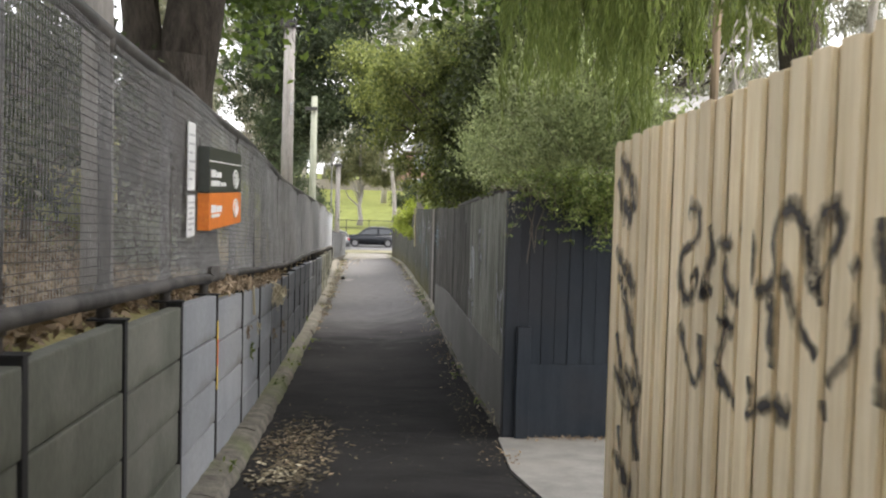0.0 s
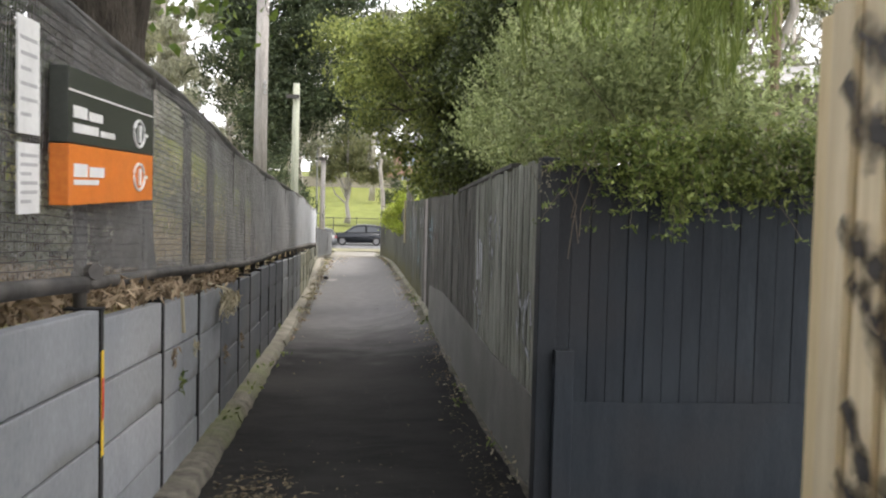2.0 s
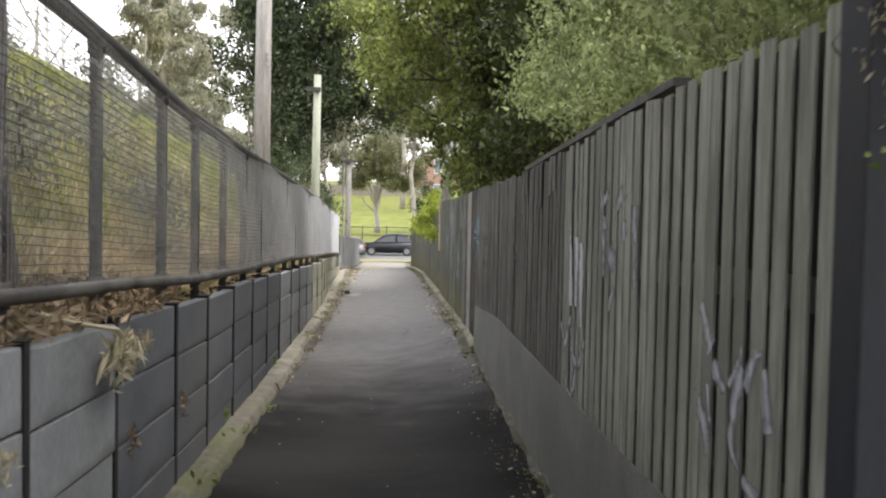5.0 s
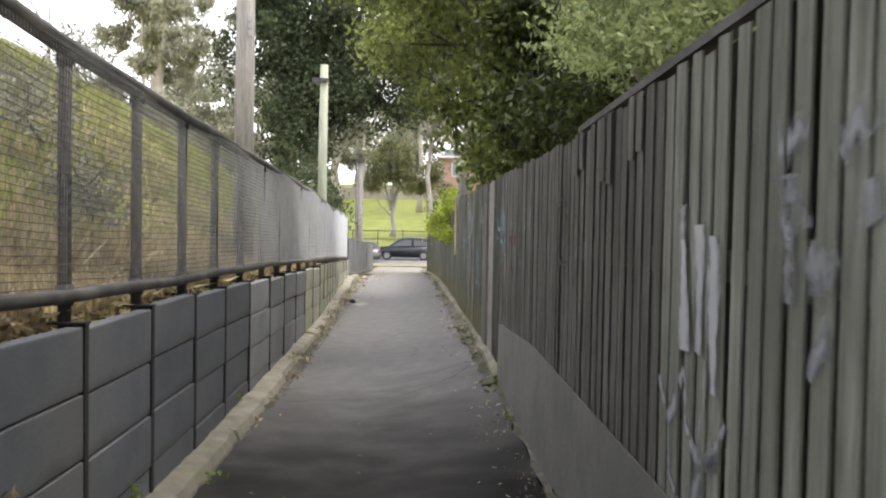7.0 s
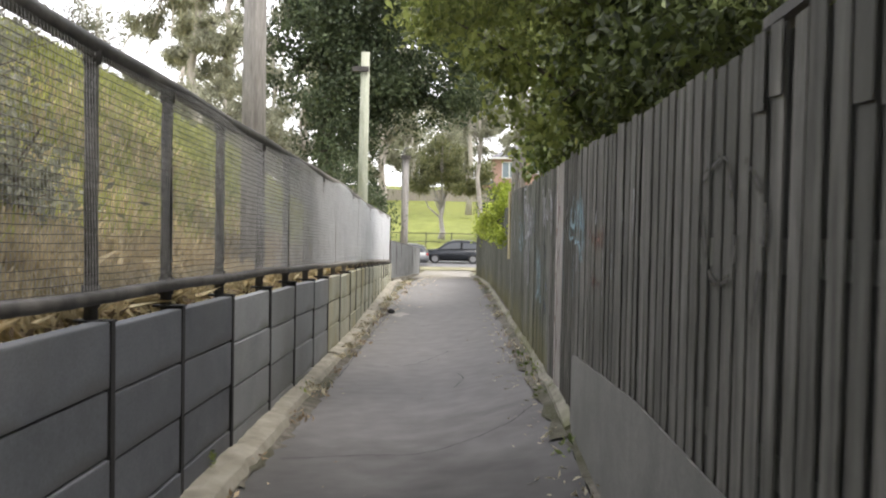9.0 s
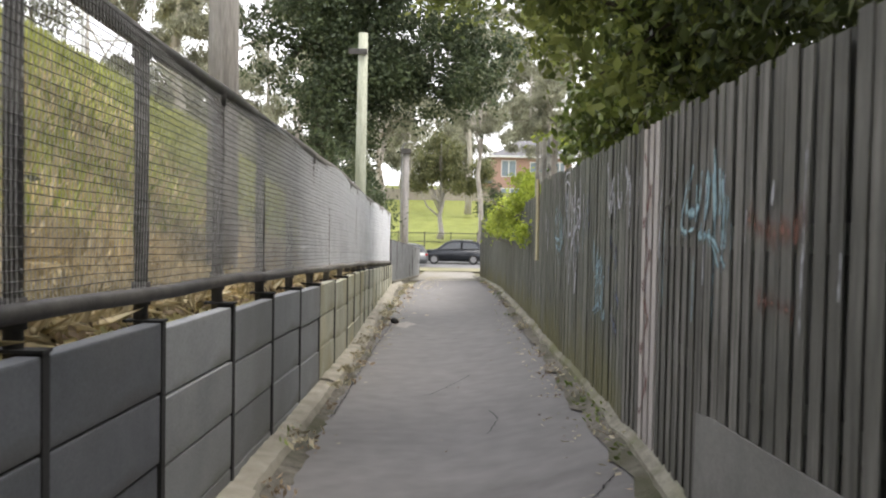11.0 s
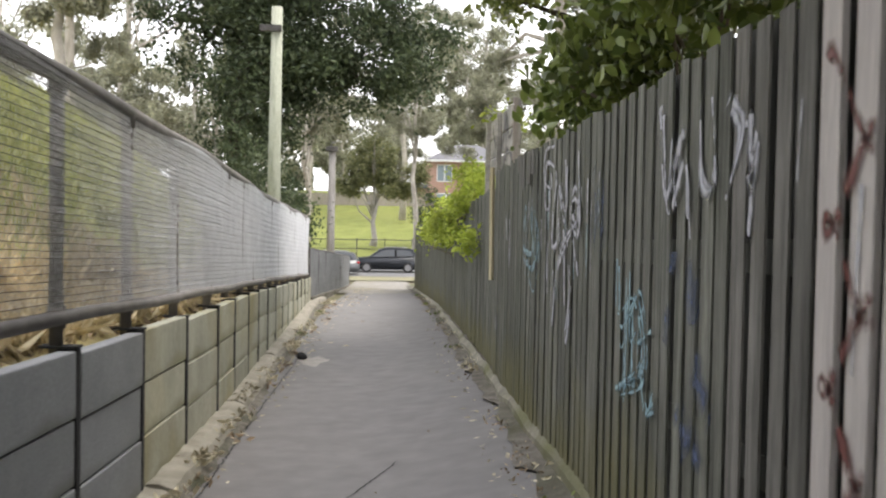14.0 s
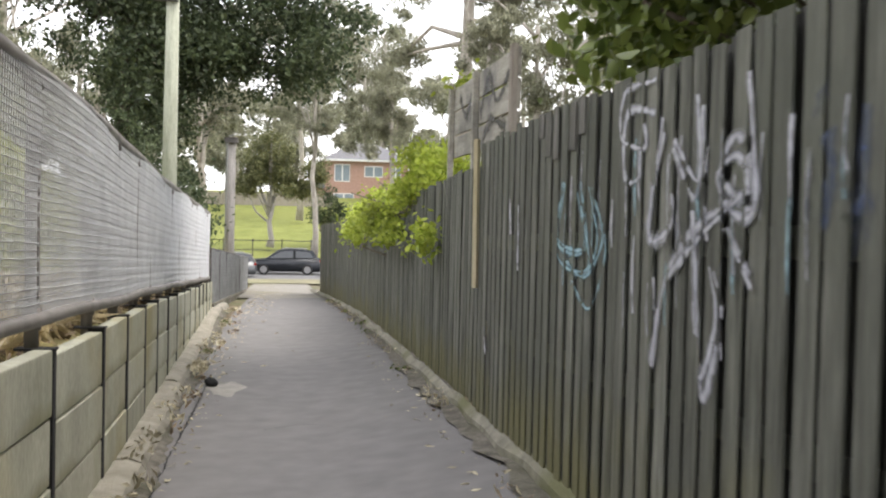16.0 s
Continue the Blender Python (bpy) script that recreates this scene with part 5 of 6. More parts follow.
part("wall", boxes((4.3, 8.5, 13.5, 16.6, -0.5, 2.5)), M_FARFENCE, t)
n = 120
xx = np.linspace(4.0, 8.8, n)
v = np.array([(x, y, 2.56 + (y - 13.2) * 0.17 + 0.012 * math.sin(i * 1.05) + h) for h in (0, 0.02) for i, x in enumerate(xx) for y in (13.2, 17.0)])
q = np.array([(2 * i + o, 2 * i + 2 + o, 2 * i + 3 + o, 2 * i + 1 + o) for o in (0, 2 * n) for i in range(n - 1)])
raw("roof", v, q, M_ROOF_PALE, t)

# ---- far side of the street ----
def house():
    t = thing("brick_house", "two-storey red-brick house with grey tiled roof", "house")
    x0, x1, y0, y1, z0, z1 = 4.6, 13.6, 135, 143, 1.5, 6.5
    part("wall", boxes((x0, x1, y0, y1, z0, z1)), M_BRICK, t)
    bm = bmesh.new()
    vs = [bm.verts.new(c) for c in ((x0 - 0.5, y0 - 0.5, z1), (x1 + 0.5, y0 - 0.5, z1), (x1 + 0.5, y1 + 0.5, z1), (x0 - 0.5, y1 + 0.5, z1), (x0 + 3.2, 139, z1 + 2.0), (x1 - 3.2, 139, z1 + 2.0))]
    for q in ((0, 1, 5, 4), (1, 2, 5), (2, 3, 4, 5), (3, 0, 4), (3, 2, 1, 0)):
        bm.faces.new([vs[i] for i in q])
    part("roof", bm, M_ROOF, t)
    part("gutter", boxes((x0 - 0.55, x1 + 0.55, y0 - 0.6, y0 - 0.45, z1 - 0.15, z1 + 0.05)), M_WHITE, t)
    for wx, wz, w, h in ((6.4, 5.1, 1.7, 1.9), (9.8, 5.3, 2.0, 1.2), (6.6, 2.4, 2.2, 1.0), (12.2, 5.2, 1.2, 1.4)):
        w_ = part("window", boxes((wx - w / 2, wx + w / 2, y0 - 0.05, y0 + 0.1, wz - h / 2, wz + h / 2)), M_WHITE, t)
        for i in (-1, 1):
            part("pane", boxes((wx + i * w / 4 - w / 4 + 0.09, wx + i * w / 4 + w / 4 - 0.06, y0 - 0.07, y0 - 0.04, wz - h / 2 + 0.1, wz + h / 2 - 0.1)), M_HOUSEGLASS, w_)
    return t


house()
t = thing("garage", "low brick garage beside the house", "house")
part("wall", boxes((0.6, 4.4, 133, 139, 1.2, 3.3)), M_BRICK, t)
part("roof", boxes((0.3, 4.5, 132.6, 139.4, 3.3, 3.9), bevel=0.2), M_ROOF, t)
t = thing("far_fence", "distant grey-brown paling fence above the grass", "fence")
for i in range(100):
    x = -22 + i * 0.27
    part("paling", boxes((x, x + 0.25, 125 - (i % 2) * 0.03, 125.03 - (i % 2) * 0.03, 0.6, 2.5 + 0.04 * math.sin(i * 7.1))), M_FARFENCE, t)
t = thing("street_railing", "thin dark railing along the foot of the slope", "fence")
part("rail", boxes((-14, 14, 94.2, 94.25, -1.35, -1.29)), M_STEEL, t)
part("rail", boxes((-14, 14, 94.2, 94.25, -2.0, -1.96)), M_STEEL, t)
for i in range(15):
    part("post", boxes((-14 + i * 2, -13.93 + i * 2, 94.17, 94.28, -3.0, -1.2)), M_STEEL, t)


def car(label, x, y, z, length, height, paint, wagon):
    """Side view along x, nose towards -x."""
    t = thing("car", label, "car", at=(x, y, z))
    L, H, W = length, height, 1.8
    low, belt = 0.20, H * 0.62
    prof = [(-L / 2, low + 0.05), (-L / 2 + 0.02, H * 0.46), (-L / 2 + 0.25, H * 0.56), (-L * 0.23, belt), (L * 0.44, belt + 0.07), (L / 2 - 0.04, H * 0.60), (L / 2, low + 0.15), (L / 2 - 0.08, low), (-L / 2 + 0.1, low)]
    bm = bmesh.new()
    a = [bm.verts.new((px, -W / 2, pz)) for px, pz in prof]
    b = [bm.verts.new((px, W / 2, pz)) for px, pz in prof]
    bm.faces.new(a), bm.faces.new(b[::-1])
    for i in range(len(prof)):
        bm.faces.new((a[i], b[i], b[(i + 1) % len(prof)], a[(i + 1) % len(prof)]))
    bmesh.ops.recalc_face_normals(bm, faces=bm.faces)
    bmesh.ops.bevel(bm, geom=bm.edges[:], offset=0.06, segments=2, affect="EDGES")
    part("body", bm, paint, t, smooth=True)
    rear = L * 0.45 if wagon else L * 0.40
    cab = [(-L * 0.28, belt - 0.03), (-L * 0.115, H - 0.13), (-L * 0.03, H - 0.03), (L * 0.10, H), (rear - 0.55, H - 0.05), (rear - 0.12, H - 0.13), (rear + 0.14, belt + 0.05)]
    def shell(k, pull, mat_, nm):
        bm = bmesh.new()
        q = [(px * k + (1 - k) * 0.3, belt + 0.02 + (pz - belt - 0.02) * (k - 0.14 * (k < 1)) + 0.03 * (k < 1)) for px, pz in cab]
        a = [bm.verts.new((px, -W / 2 + 0.06 + (pz - belt) * 0.28 - pull, pz)) for px, pz in q]
        b = [bm.verts.new((px, W / 2 - 0.06 - (pz - belt) * 0.28 + pull, pz)) for px, pz in q]
        bm.faces.new(a), bm.faces.new(b[::-1])
        for i in range(len(q)):
            bm.faces.new((a[i], b[i], b[(i + 1) % len(q)], a[(i + 1) % len(q)]))
        bmesh.ops.recalc_face_normals(bm, faces=bm.faces)
        part(nm, bm, mat_, t)
    shell(1.0, 0.0, paint, "cabin")
    shell(0.86, 0.035, M_CARGLASS, "side_glass")
    part("door_pillar", boxes((L * 0.10, L * 0.13, -W / 2 + 0.0, -W / 2 + 0.2, belt, H - 0.12)), paint, t)
    part("roof_rail", tubes(([(-L * 0.05, -0.6, H + 0.0), (0.1, -0.6, H + 0.045), (rear - 0.5, -0.6, H + 0.02)], 0.018), seg=6), M_RIM, t)
    part("tail_lamp", boxes((L / 2 - 0.16, L / 2 + 0.005, -W / 2 - 0.004, -W / 2 + 0.3, H * 0.5, H * 0.58), bevel=0.02), M_LAMPRED, t)
    part("headlight", boxes((-L / 2 + 0.06, -L / 2 + 0.4, -W / 2 - 0.004, -W / 2 + 0.3, H * 0.41, H * 0.46), bevel=0.02), M_WHITE, t)
    for wx in (-L * 0.305, L * 0.295):
        for sy in (-W / 2 + 0.08, W / 2 - 0.08):
            wh = part("wheel", tubes(([(wx, sy - 0.11, 0.33), (wx, sy + 0.11, 0.33)], 0.33), seg=20), M_TYRE, t)
            d = -0.115 if sy < 0 else 0.115
            part("rim", tubes(([(wx, sy + d * 0.9, 0.33), (wx, sy + d * 1.05, 0.33)], 0.21), seg=14), M_RIM, wh)
    return t


car("dark grey five-door car parked across the street", 0.28, 86.0, -3.17, 4.4, 1.61, M_CAR_DARK, False)
car("grey station wagon waiting on the street", -3.72, 82.6, -3.17, 4.6, 1.46, M_CAR_GREY, True)

# railway mast
t = thing("railway_mast", "tall slender steel railway mast on the embankment", "mast")
part("upright", boxes((-16.9, -16.75, 60, 60.15, 2.5, 14)), M_GALV, t)
part("upright", boxes((-16.1, -15.95, 60, 60.15, 2.5, 14)), M_GALV, t)
part("arm", boxes((-15.9, -12.6, 60, 60.1, 7.6, 7.7)), M_GALV, t)
for i in range(6):
    part("brace", boxes((-16.8, -16.0, 60.05, 60.1, 4 + i * 1.7, 4.08 + i * 1.7)), M_GALV, t)
t = thing("street_lamp", "thin street lamp with a flat head beyond the fence", "lamp")
part("column", tubes(([(-2.2, 62, -2.5), (-2.2, 62, 3.3), (-2.1, 62, 3.55), (-1.8, 62, 3.62)], [0.05, 0.045, 0.04, 0.03]), seg=8), M_GALV_OLD, t)
part("lamp_head", boxes((-1.95, -1.45, 61.9, 62.1, 3.58, 3.66), bevel=0.04), M_GALV, t)

# ---- loose growth and litter ----
rng = np.random.default_rng(111)
def scatter(name, label, category, x, y, z, size, ratio, droop, material, spread=1.0, seed=1):
    v, f = leaf_cloud(np.random.default_rng(seed), np.stack([x, y, z], 1), size, ratio, droop, spread)
    return tagged(raw(name, v, f, material), label, category, kind="stuff")


n = 30000
x = -1.15 - 2.6 * rng.random(n) ** 1.4
y = rng.uniform(-6, 13.5, n)
scatter("leaf_litter", "thick brown dead leaves on the bed behind the wall", "leaf litter", x, y, bank_z(x, y) + 0.02 + rng.random(n) * 0.11, 0.075, 0.45, 0.0, M_LITTER, seed=1)
n = 4000
x = -1.14 - 0.6 * rng.random(n)
y = rng.uniform(13, 30, n)
scatter("leaf_litter", "scattered dead leaves behind the wall", "leaf litter", x, y, bank_z(x, y) + 0.01 + rng.random(n) * 0.05, 0.06, 0.45, 0.0, M_LITTER, seed=2)
n = 60000
x = -2.0 - 5.6 * rng.random(n) ** 0.8
y = rng.uniform(11.5, 42, n)
scatter("bank_grass", "long yellow-green grass over the embankment", "grass", x, y, bank_z(x, y) + 0.12, 0.42, 0.09, -1.5, M_BLADE, 0.8, 3)
n = 34000
x = -1.15 - 3.0 * rng.random(n) ** 1.1
y = rng.uniform(13, 38.5, n)
x = x + bend(y) - 0.03
scatter("dry_grass", "straw-dry grass just behind the wall", "grass", x, y, bank_z(x, y) + 0.06, 0.26, 0.045, -0.5, M_BLADE_DRY, 0.9, 4)
n = 11000
x = -1.9 - 2.6 * rng.random(n) ** 1.5
y = rng.uniform(12.5, 27, n)
scatter("dry_grass", "tall bleached grass stalks on the embankment", "grass", x, y, bank_z(x, y) + 0.14, 0.40, 0.05, -1.2, M_BLADE_DRY, 0.9, 14)
# weeds and shrubs on the bank
for i, (x0, y0, s) in enumerate(((-3.0, 15.8, 0.8), (-2.4, 18.2, 0.55), (-3.4, 19.5, 0.8), (-3.2, 12.5, 0.9), (-2.2, 10.2, 0.5), (-3.6, 9.5, 0.9), (-2.9, 5.5, 0.8), (-5, 14, 0.8), (-5.2, 17, 0.8), (-5.6, 22, 0.6), (-5.2, 33, 0.8), (-6.2, 30, 0.9))):
    z0 = float(bank_z(x0, y0))
    tree("bank_shrub", "straggly shrub growing on the embankment", (x0, y0, z0 - 0.05), (x0, y0, z0 + s), 0.03, [(x0, y0, z0 + s * 0.8, s * 0.8, s, s * 0.8)], int(900 + 600 * s), 0.08, M_LEAF_GUM, M_TWIG, 120 + i, clump=0.15, per=18, shell=0.2, branches=9, category="shrub")
for i, (x0, y0, s, m) in enumerate(((-2.6, 1.5, 1.1, M_LEAF_DARK), (-3.4, 4.2, 1.7, M_LEAF_MUTED), (-3.8, 7.2, 1.8, M_LEAF_DARK), (-6.5, 5.5, 2.4, M_LEAF_MUTED), (-7, 10.5, 1.6, M_LEAF_DARK), (-3.1, 9.9, 1.5, M_LEAF_MUTED), (-4.0, 12.2, 1.6, M_LEAF_DARK))):
    z0 = float(bank_z(x0, y0))
    tree("bank_thicket", "dark leafy thicket behind the mesh fence", (x0, y0, z0 - 0.05), (x0, y0, z0 + s), 0.05, [(x0, y0, z0 + s * 0.75, s * 0.75, s, s * 0.75), (x0 + 0.2, y0 + 0.6, z0 + s * 1.2, s * 0.5, s * 0.7, s * 0.5)], int(3000 * s), 0.11, m, M_TWIG, 140 + i, clump=0.16, per=24, shell=0.2, branches=14, category="shrub")
# litter on the path
def path_litter(n, cx, cy, sx, sy, material, seed, size=0.06, label="drift of dead leaves on the path"):
    r = np.random.default_rng(seed)
    x, y = cx + r.normal(size=n) * sx, cy + r.normal(size=n) * sy
    k = (x > -0.8) & (x < 1.15)
    x, y = x[k], y[k]
    d = leaf_cloud(r, np.stack([x, y, path_z(y) + cross(x, y) + 0.012], 1), size, 0.45, 0.0)
    v = d[0].reshape(-1, 4, 3)
    c = v.mean(1, keepdims=True)
    v = c + (v - c) * [1, 1, 0.25]
    return tagged(raw("leaf_litter", v.reshape(-1, 3), d[1], material), label, "leaf litter", kind="stuff")


r = np.random.default_rng(44)
n = 260
x, y = r.uniform(1.3, 3.2, n), 8.42 - abs(r.normal(size=n)) * 0.06
scatter("leaf_litter", "leaf crumbs and dirt at the navy fence foot", "leaf litter", x, y, path_z(y) + 0.03 + r.random(n) * 0.012, 0.035, 0.4, 0.0, M_LITTER, seed=45)
path_litter(700, -0.52, 8.2, 0.15, 0.6, M_DEBRIS, 1, 0.065)
path_litter(160, -0.52, 8.1, 0.17, 0.55, M_LITTER, 11, 0.05)
path_litter(70, -0.58, 7.0, 0.10, 0.2, M_LITTER_PALE, 2, 0.07)
path_litter(260, -0.5, 6.9, 0.13, 0.25, M_DEBRIS, 12, 0.07)
path_litter(60, -0.55, 6.0, 0.12, 0.16, M_LITTER_PALE, 13, 0.06)
path_litter(150, 0.0, 8.3, 0.4, 1.0, M_DEBRIS, 14, 0.03)
path_litter(300, 0.95, 9.0, 0.07, 1.5, M_DEBRIS, 15, 0.03)

path_litter(170, -0.70, 31, 0.07, 4.5, M_LITTER_PALE, 4)
path_litter(160, 0.98, 24, 0.10, 5, M_LITTER_PALE, 5)
path_litter(120, 1.0, 12, 0.08, 3, M_LITTER, 6, 0.04)
path_litter(400, -0.7, 45, 0.3, 6, M_LITTER_PALE, 7, 0.08)
path_litter(60, 0.1, 20, 0.5, 8, M_LITTER, 8, 0.035, "few small leaves scattered over the path")

# ---- spray paint on the fences ----
def smooth_line(pts, step=0.015):
    """A rounded line through pts."""
    q = [np.array(p, float) for p in pts]
    q = [2 * q[0] - q[1]] + q + [2 * q[-1] - q[-2]]
    out = []
    for a, b, c, d in zip(q, q[1:], q[2:], q[3:]):
        n = max(2, int(np.linalg.norm(c - b) / step))
        for i in range(n):
            t = i / n
            out.append(0.5 * (2 * b + (c - a) * t + (2 * a - 5 * b + 4 * c - d) * t * t + (3 * b - a - 3 * c + d) * t ** 3))
    out.append(q[-2])
    return np.array(out)


def stroke(parent, pts, width, x, material, label=""):
    """A line of paint on a fence facing -x; pts are (y, z)."""
    l = smooth_line(pts, 0.009)
    d = np.gradient(l, axis=0)
    d /= np.linalg.norm(d, axis=1)[:, None] + 1e-9
    nrm = np.stack([-d[:, 1], d[:, 0]], 1)
    k = len(l)
    w = width * (0.85 + 0.3 * np.sin(np.arange(k) * 0.11 + l[0, 0] * 9))
    v = np.zeros((k, 3, 3))
    for j, s in enumerate((1, 0, -1)):
        v[:, j, 1:] = l + nrm * w[:, None] * s * 0.75
    v[:, :, 0] = x
    i = np.arange(k - 1)[:, None] * 3
    f = np.concatenate([np.concatenate([i, i + 3, i + 4, i + 1], 1), np.concatenate([i + 1, i + 4, i + 5, i + 2], 1)])
    ob = raw("paint_stroke", v.reshape(-1, 3), f, material, parent, label)
    den = np.tile([0.0, 1.0, 0.0], (k, 1))
    den[0] = den[-1] = 0
    start, pitch = (-7.0, 0.155) if parent is tf else (8.68, PALE_PITCH)
    fr_ = ((l[:, 0] - start) / pitch) % 1.0
    if parent is not bd:
        den[:, 1] *= np.where(abs(fr_ - 0.5) < 0.09, 0.85 if parent is tf else 0.3, 1.0)
    ob.data.attributes.new("cover", "FLOAT", "POINT").data.foreach_set("value", den.ravel().astype(np.float32))
    return ob


def tag(parent, pts, width, x, material, label, seed=0, extra=1):
    """A line gone over several times."""
    r = np.random.default_rng(seed + int(abs(pts[0][0]) * 100))
    stroke(parent, pts, width, x, material, label)
    for k in range(extra):
        d = r.normal(size=2) * [0.035, 0.05]
        stroke(parent, [(a + d[0] + r.normal() * 0.02, c + d[1] + r.normal() * 0.03) for a, c in pts], width * 0.7, x - 0.0006 * (k + 1), material, label)


XT, XG = TX - 0.0285, GX - 0.029
PINE_LINES = (
    ((3.68, 1.56), (3.56, 1.54), (3.56, 1.46), (3.72, 1.4), (3.75, 1.33), (3.69, 1.24), (3.58, 1.27), (3.55, 1.34), (3.64, 1.31)),
    ((3.73, 1.15), (3.65, 1.05), (3.55, 0.96), (3.48, 1.02), (3.49, 1.14)), ((3.44, 1.51), (3.4, 1.41), (3.51, 1.27), (3.44, 1.29), (3.38, 1.28)), ((3.37, 1.45), (3.22, 1.45)),
    ((3.26, 1.42), (3.27, 1.35), (3.21, 1.3), (3.11, 1.32), (3.04, 1.43), (3.08, 1.51), (3.13, 1.5), (3.11, 1.42)), ((3.34, 1.21), (3.24, 1.2), (3.16, 1.2)),
    ((3.25, 1.3), (3.26, 1.16), (3.32, 1.05), (3.15, 0.98), (3.02, 0.96), (2.94, 1.0), (2.82, 1.03), (2.71, 1.01)), ((3.03, 1.08), (3.0, 0.98)))
HEART_LINES = (
    ((3.01, 1.33), (2.91, 1.35), (2.86, 1.4), (2.88, 1.49), (2.84, 1.55), (2.76, 1.57), (2.68, 1.54), (2.64, 1.44), (2.6, 1.37), (2.53, 1.44), (2.47, 1.51), (2.46, 1.57), (2.51, 1.58), (2.57, 1.55), (2.61, 1.47), (2.58, 1.4), (2.55, 1.33)),
    ((2.86, 1.38), (2.79, 1.38), (2.7, 1.29), (2.56, 1.2)), ((2.4, 1.42), (2.35, 1.47)), ((2.4, 1.34), (2.36, 1.31), (2.38, 1.25), (2.46, 1.19), (2.5, 1.14)),
    ((2.88, 1.34), (2.86, 1.12)), ((2.52, 1.11), (2.5, 1.05)), ((2.26, 1.57), (2.24, 1.45), (2.23, 1.32), (2.24, 1.25), (2.23, 1.14)))
for pts in PINE_LINES + HEART_LINES:
    stroke(tf, pts, 0.08, XT, M_SPRAY_BLACK, "loopy black spray-painted line")
for pts in (((4.72, 1.77), (4.51, 1.65), (4.44, 1.52)), ((4.75, 1.67), (4.65, 1.56), (4.46, 1.51)), ((4.75, 1.36), (4.57, 1.26), (4.37, 1.19)), ((4.69, 1.25), (4.46, 1.05), (4.25, 0.8)),
            ((4.69, 0.98), (4.54, 0.81), (4.25, 0.8), (4.33, 0.69), (4.27, 0.49)), ((4.72, 0.82), (4.53, 0.72), (4.34, 0.66)), ((4.59, 0.58), (4.56, 0.43)), ((4.69, 0.44), (4.48, 0.38), (4.33, 0.34))):
    stroke(tf, pts, 0.13, XT, M_SPRAY_BLACK, "broad black spray-painted slash")
for k, (y0, z0, h) in enumerate(((23.6, 0.95, 0.3), (23.42, 0.8, 0.5), (23.2, 0.9, 0.4), (22.98, 0.85, 0.3), (22.85, 0.6, 0.4), (21.0, 1.0, 0.25), (20.95, 0.95, 0.2), (24.5, 0.75, 0.3), (12.3, 0.55, 0.4), (11.95, 0.5, 0.35))):
    stroke(gf, ((y0, z0), (y0 + 0.02, z0 - h * 0.5), (y0 - 0.01, z0 - h)), 0.02, XG, M_SPRAY_WHITE, "white drip of spray paint")
for k, y0 in enumerate((17.95, 18.2, 18.55, 21.4, 21.55, 24.6, 24.15, 19.2)):
    stroke(gf, ((y0, 0.75 - (0.4 if 21 < y0 < 22 else 0)), (y0 + 0.02, 0.3 - (0.2 if 21 < y0 < 22 else 0))), 0.022, XG, M_SPRAY_BLUE, "pale blue drip of spray paint")
for k in range(14):
    y0 = 16.2 + 0.31 * k
    stroke(gf, ((y0, 1.0 - 0.1 * (k % 3)), (y0 + 0.02, 0.8 - 0.13 * (k % 4))), 0.03, XG, (M_SPRAY_FAINT, M_SPRAY_WHITE, M_SPRAY_FAINT)[k % 3], "faint worn streak of pale paint")
WHITE = (((12.21, 1.02), (12.18, 0.8), (12.15, 0.58)), ((12.02, 0.97), (12.0, 0.8), (12.0, 0.59)), ((11.87, 0.94), (11.86, 0.7), (11.84, 0.50)), ((12.46, 0.46), (12.3, 0.36), (12.15, 0.52), (12.1, 0.36), (11.9, 0.30), (11.72, 0.45)),
         ((12.32, 0.18), (12.1, 0.1), (11.96, 0.24), (11.76, 0.36)), ((9.75, 0.84), (9.51, 0.61), (9.33, 0.74), (9.42, 0.46), (9.15, 0.33)), ((9.78, 0.57), (9.62, 0.40), (9.66, 0.6)), ((9.35, 0.62), (9.2, 0.75), (9.12, 0.55)))
for pts in WHITE:
    stroke(gf, pts, 0.085 if pts[0][0] > 11 and pts[0][1] > 0.9 else 0.075, XG, M_SPRAY_THICK if pts[0][1] > 0.9 else M_SPRAY_WHITE, "thick white dripping spray paint")
for pts in (((11.4, 1.16), (11.2, 1.16), (11.21, 0.96), (11.06, 0.84), (11.16, 0.65)), ((11.08, 1.1), (10.95, 1.17), (10.87, 0.99)), ((11.32, 1.1), (11.3, 0.8)), ((10.7, 1.15), (10.68, 0.8))):
    tag(gf, pts, 0.17, XG, M_SPRAY_FAINT, "faint pale spray paint", 3, 0)
for pts in (((18.6, 0.99), (18.71, 0.79), (18.5, 0.8), (18.44, 0.96)), ((18.34, 0.96), (18.39, 0.74), (18.47, 0.68), (18.28, 0.67), (18.1, 0.55)), ((18.25, 0.98), (18.2, 0.7)), ((18.1, 0.95), (18.05, 0.65), (18.0, 0.85))):
    tag(gf, pts, 0.06, XG, M_SPRAY_BLUE, "pale blue spray-painted letters")
for pts in (((21.75, 0.53), (21.69, 0.29), (21.44, 0.42), (21.31, 0.26), (21.36, 0.15), (21.74, 0.04)), ((21.36, 0.18), (21.29, 0.04), (21.15, 0.05)), ((21.58, 0.44), (21.62, 0.0)), ((21.5, 0.36), (21.48, 0.1), (21.3, 0.22)), ((24.65, 0.79), (24.72, 0.5), (24.26, 0.49), (24.37, 0.78)), ((24.2, 0.75), (24.03, 0.54), (24.25, 0.37), (24.52, 0.4))):
    tag(gf, pts, 0.045, XG, M_SPRAY_BLUE, "pale blue spray-painted letters", 0, 2)
LOOPS = [(19.67 + 0.115 * math.cos(0.62 * k), 1.05 - 0.0335 * k + 0.055 * math.sin(1.24 * k)) for k in range(42)]
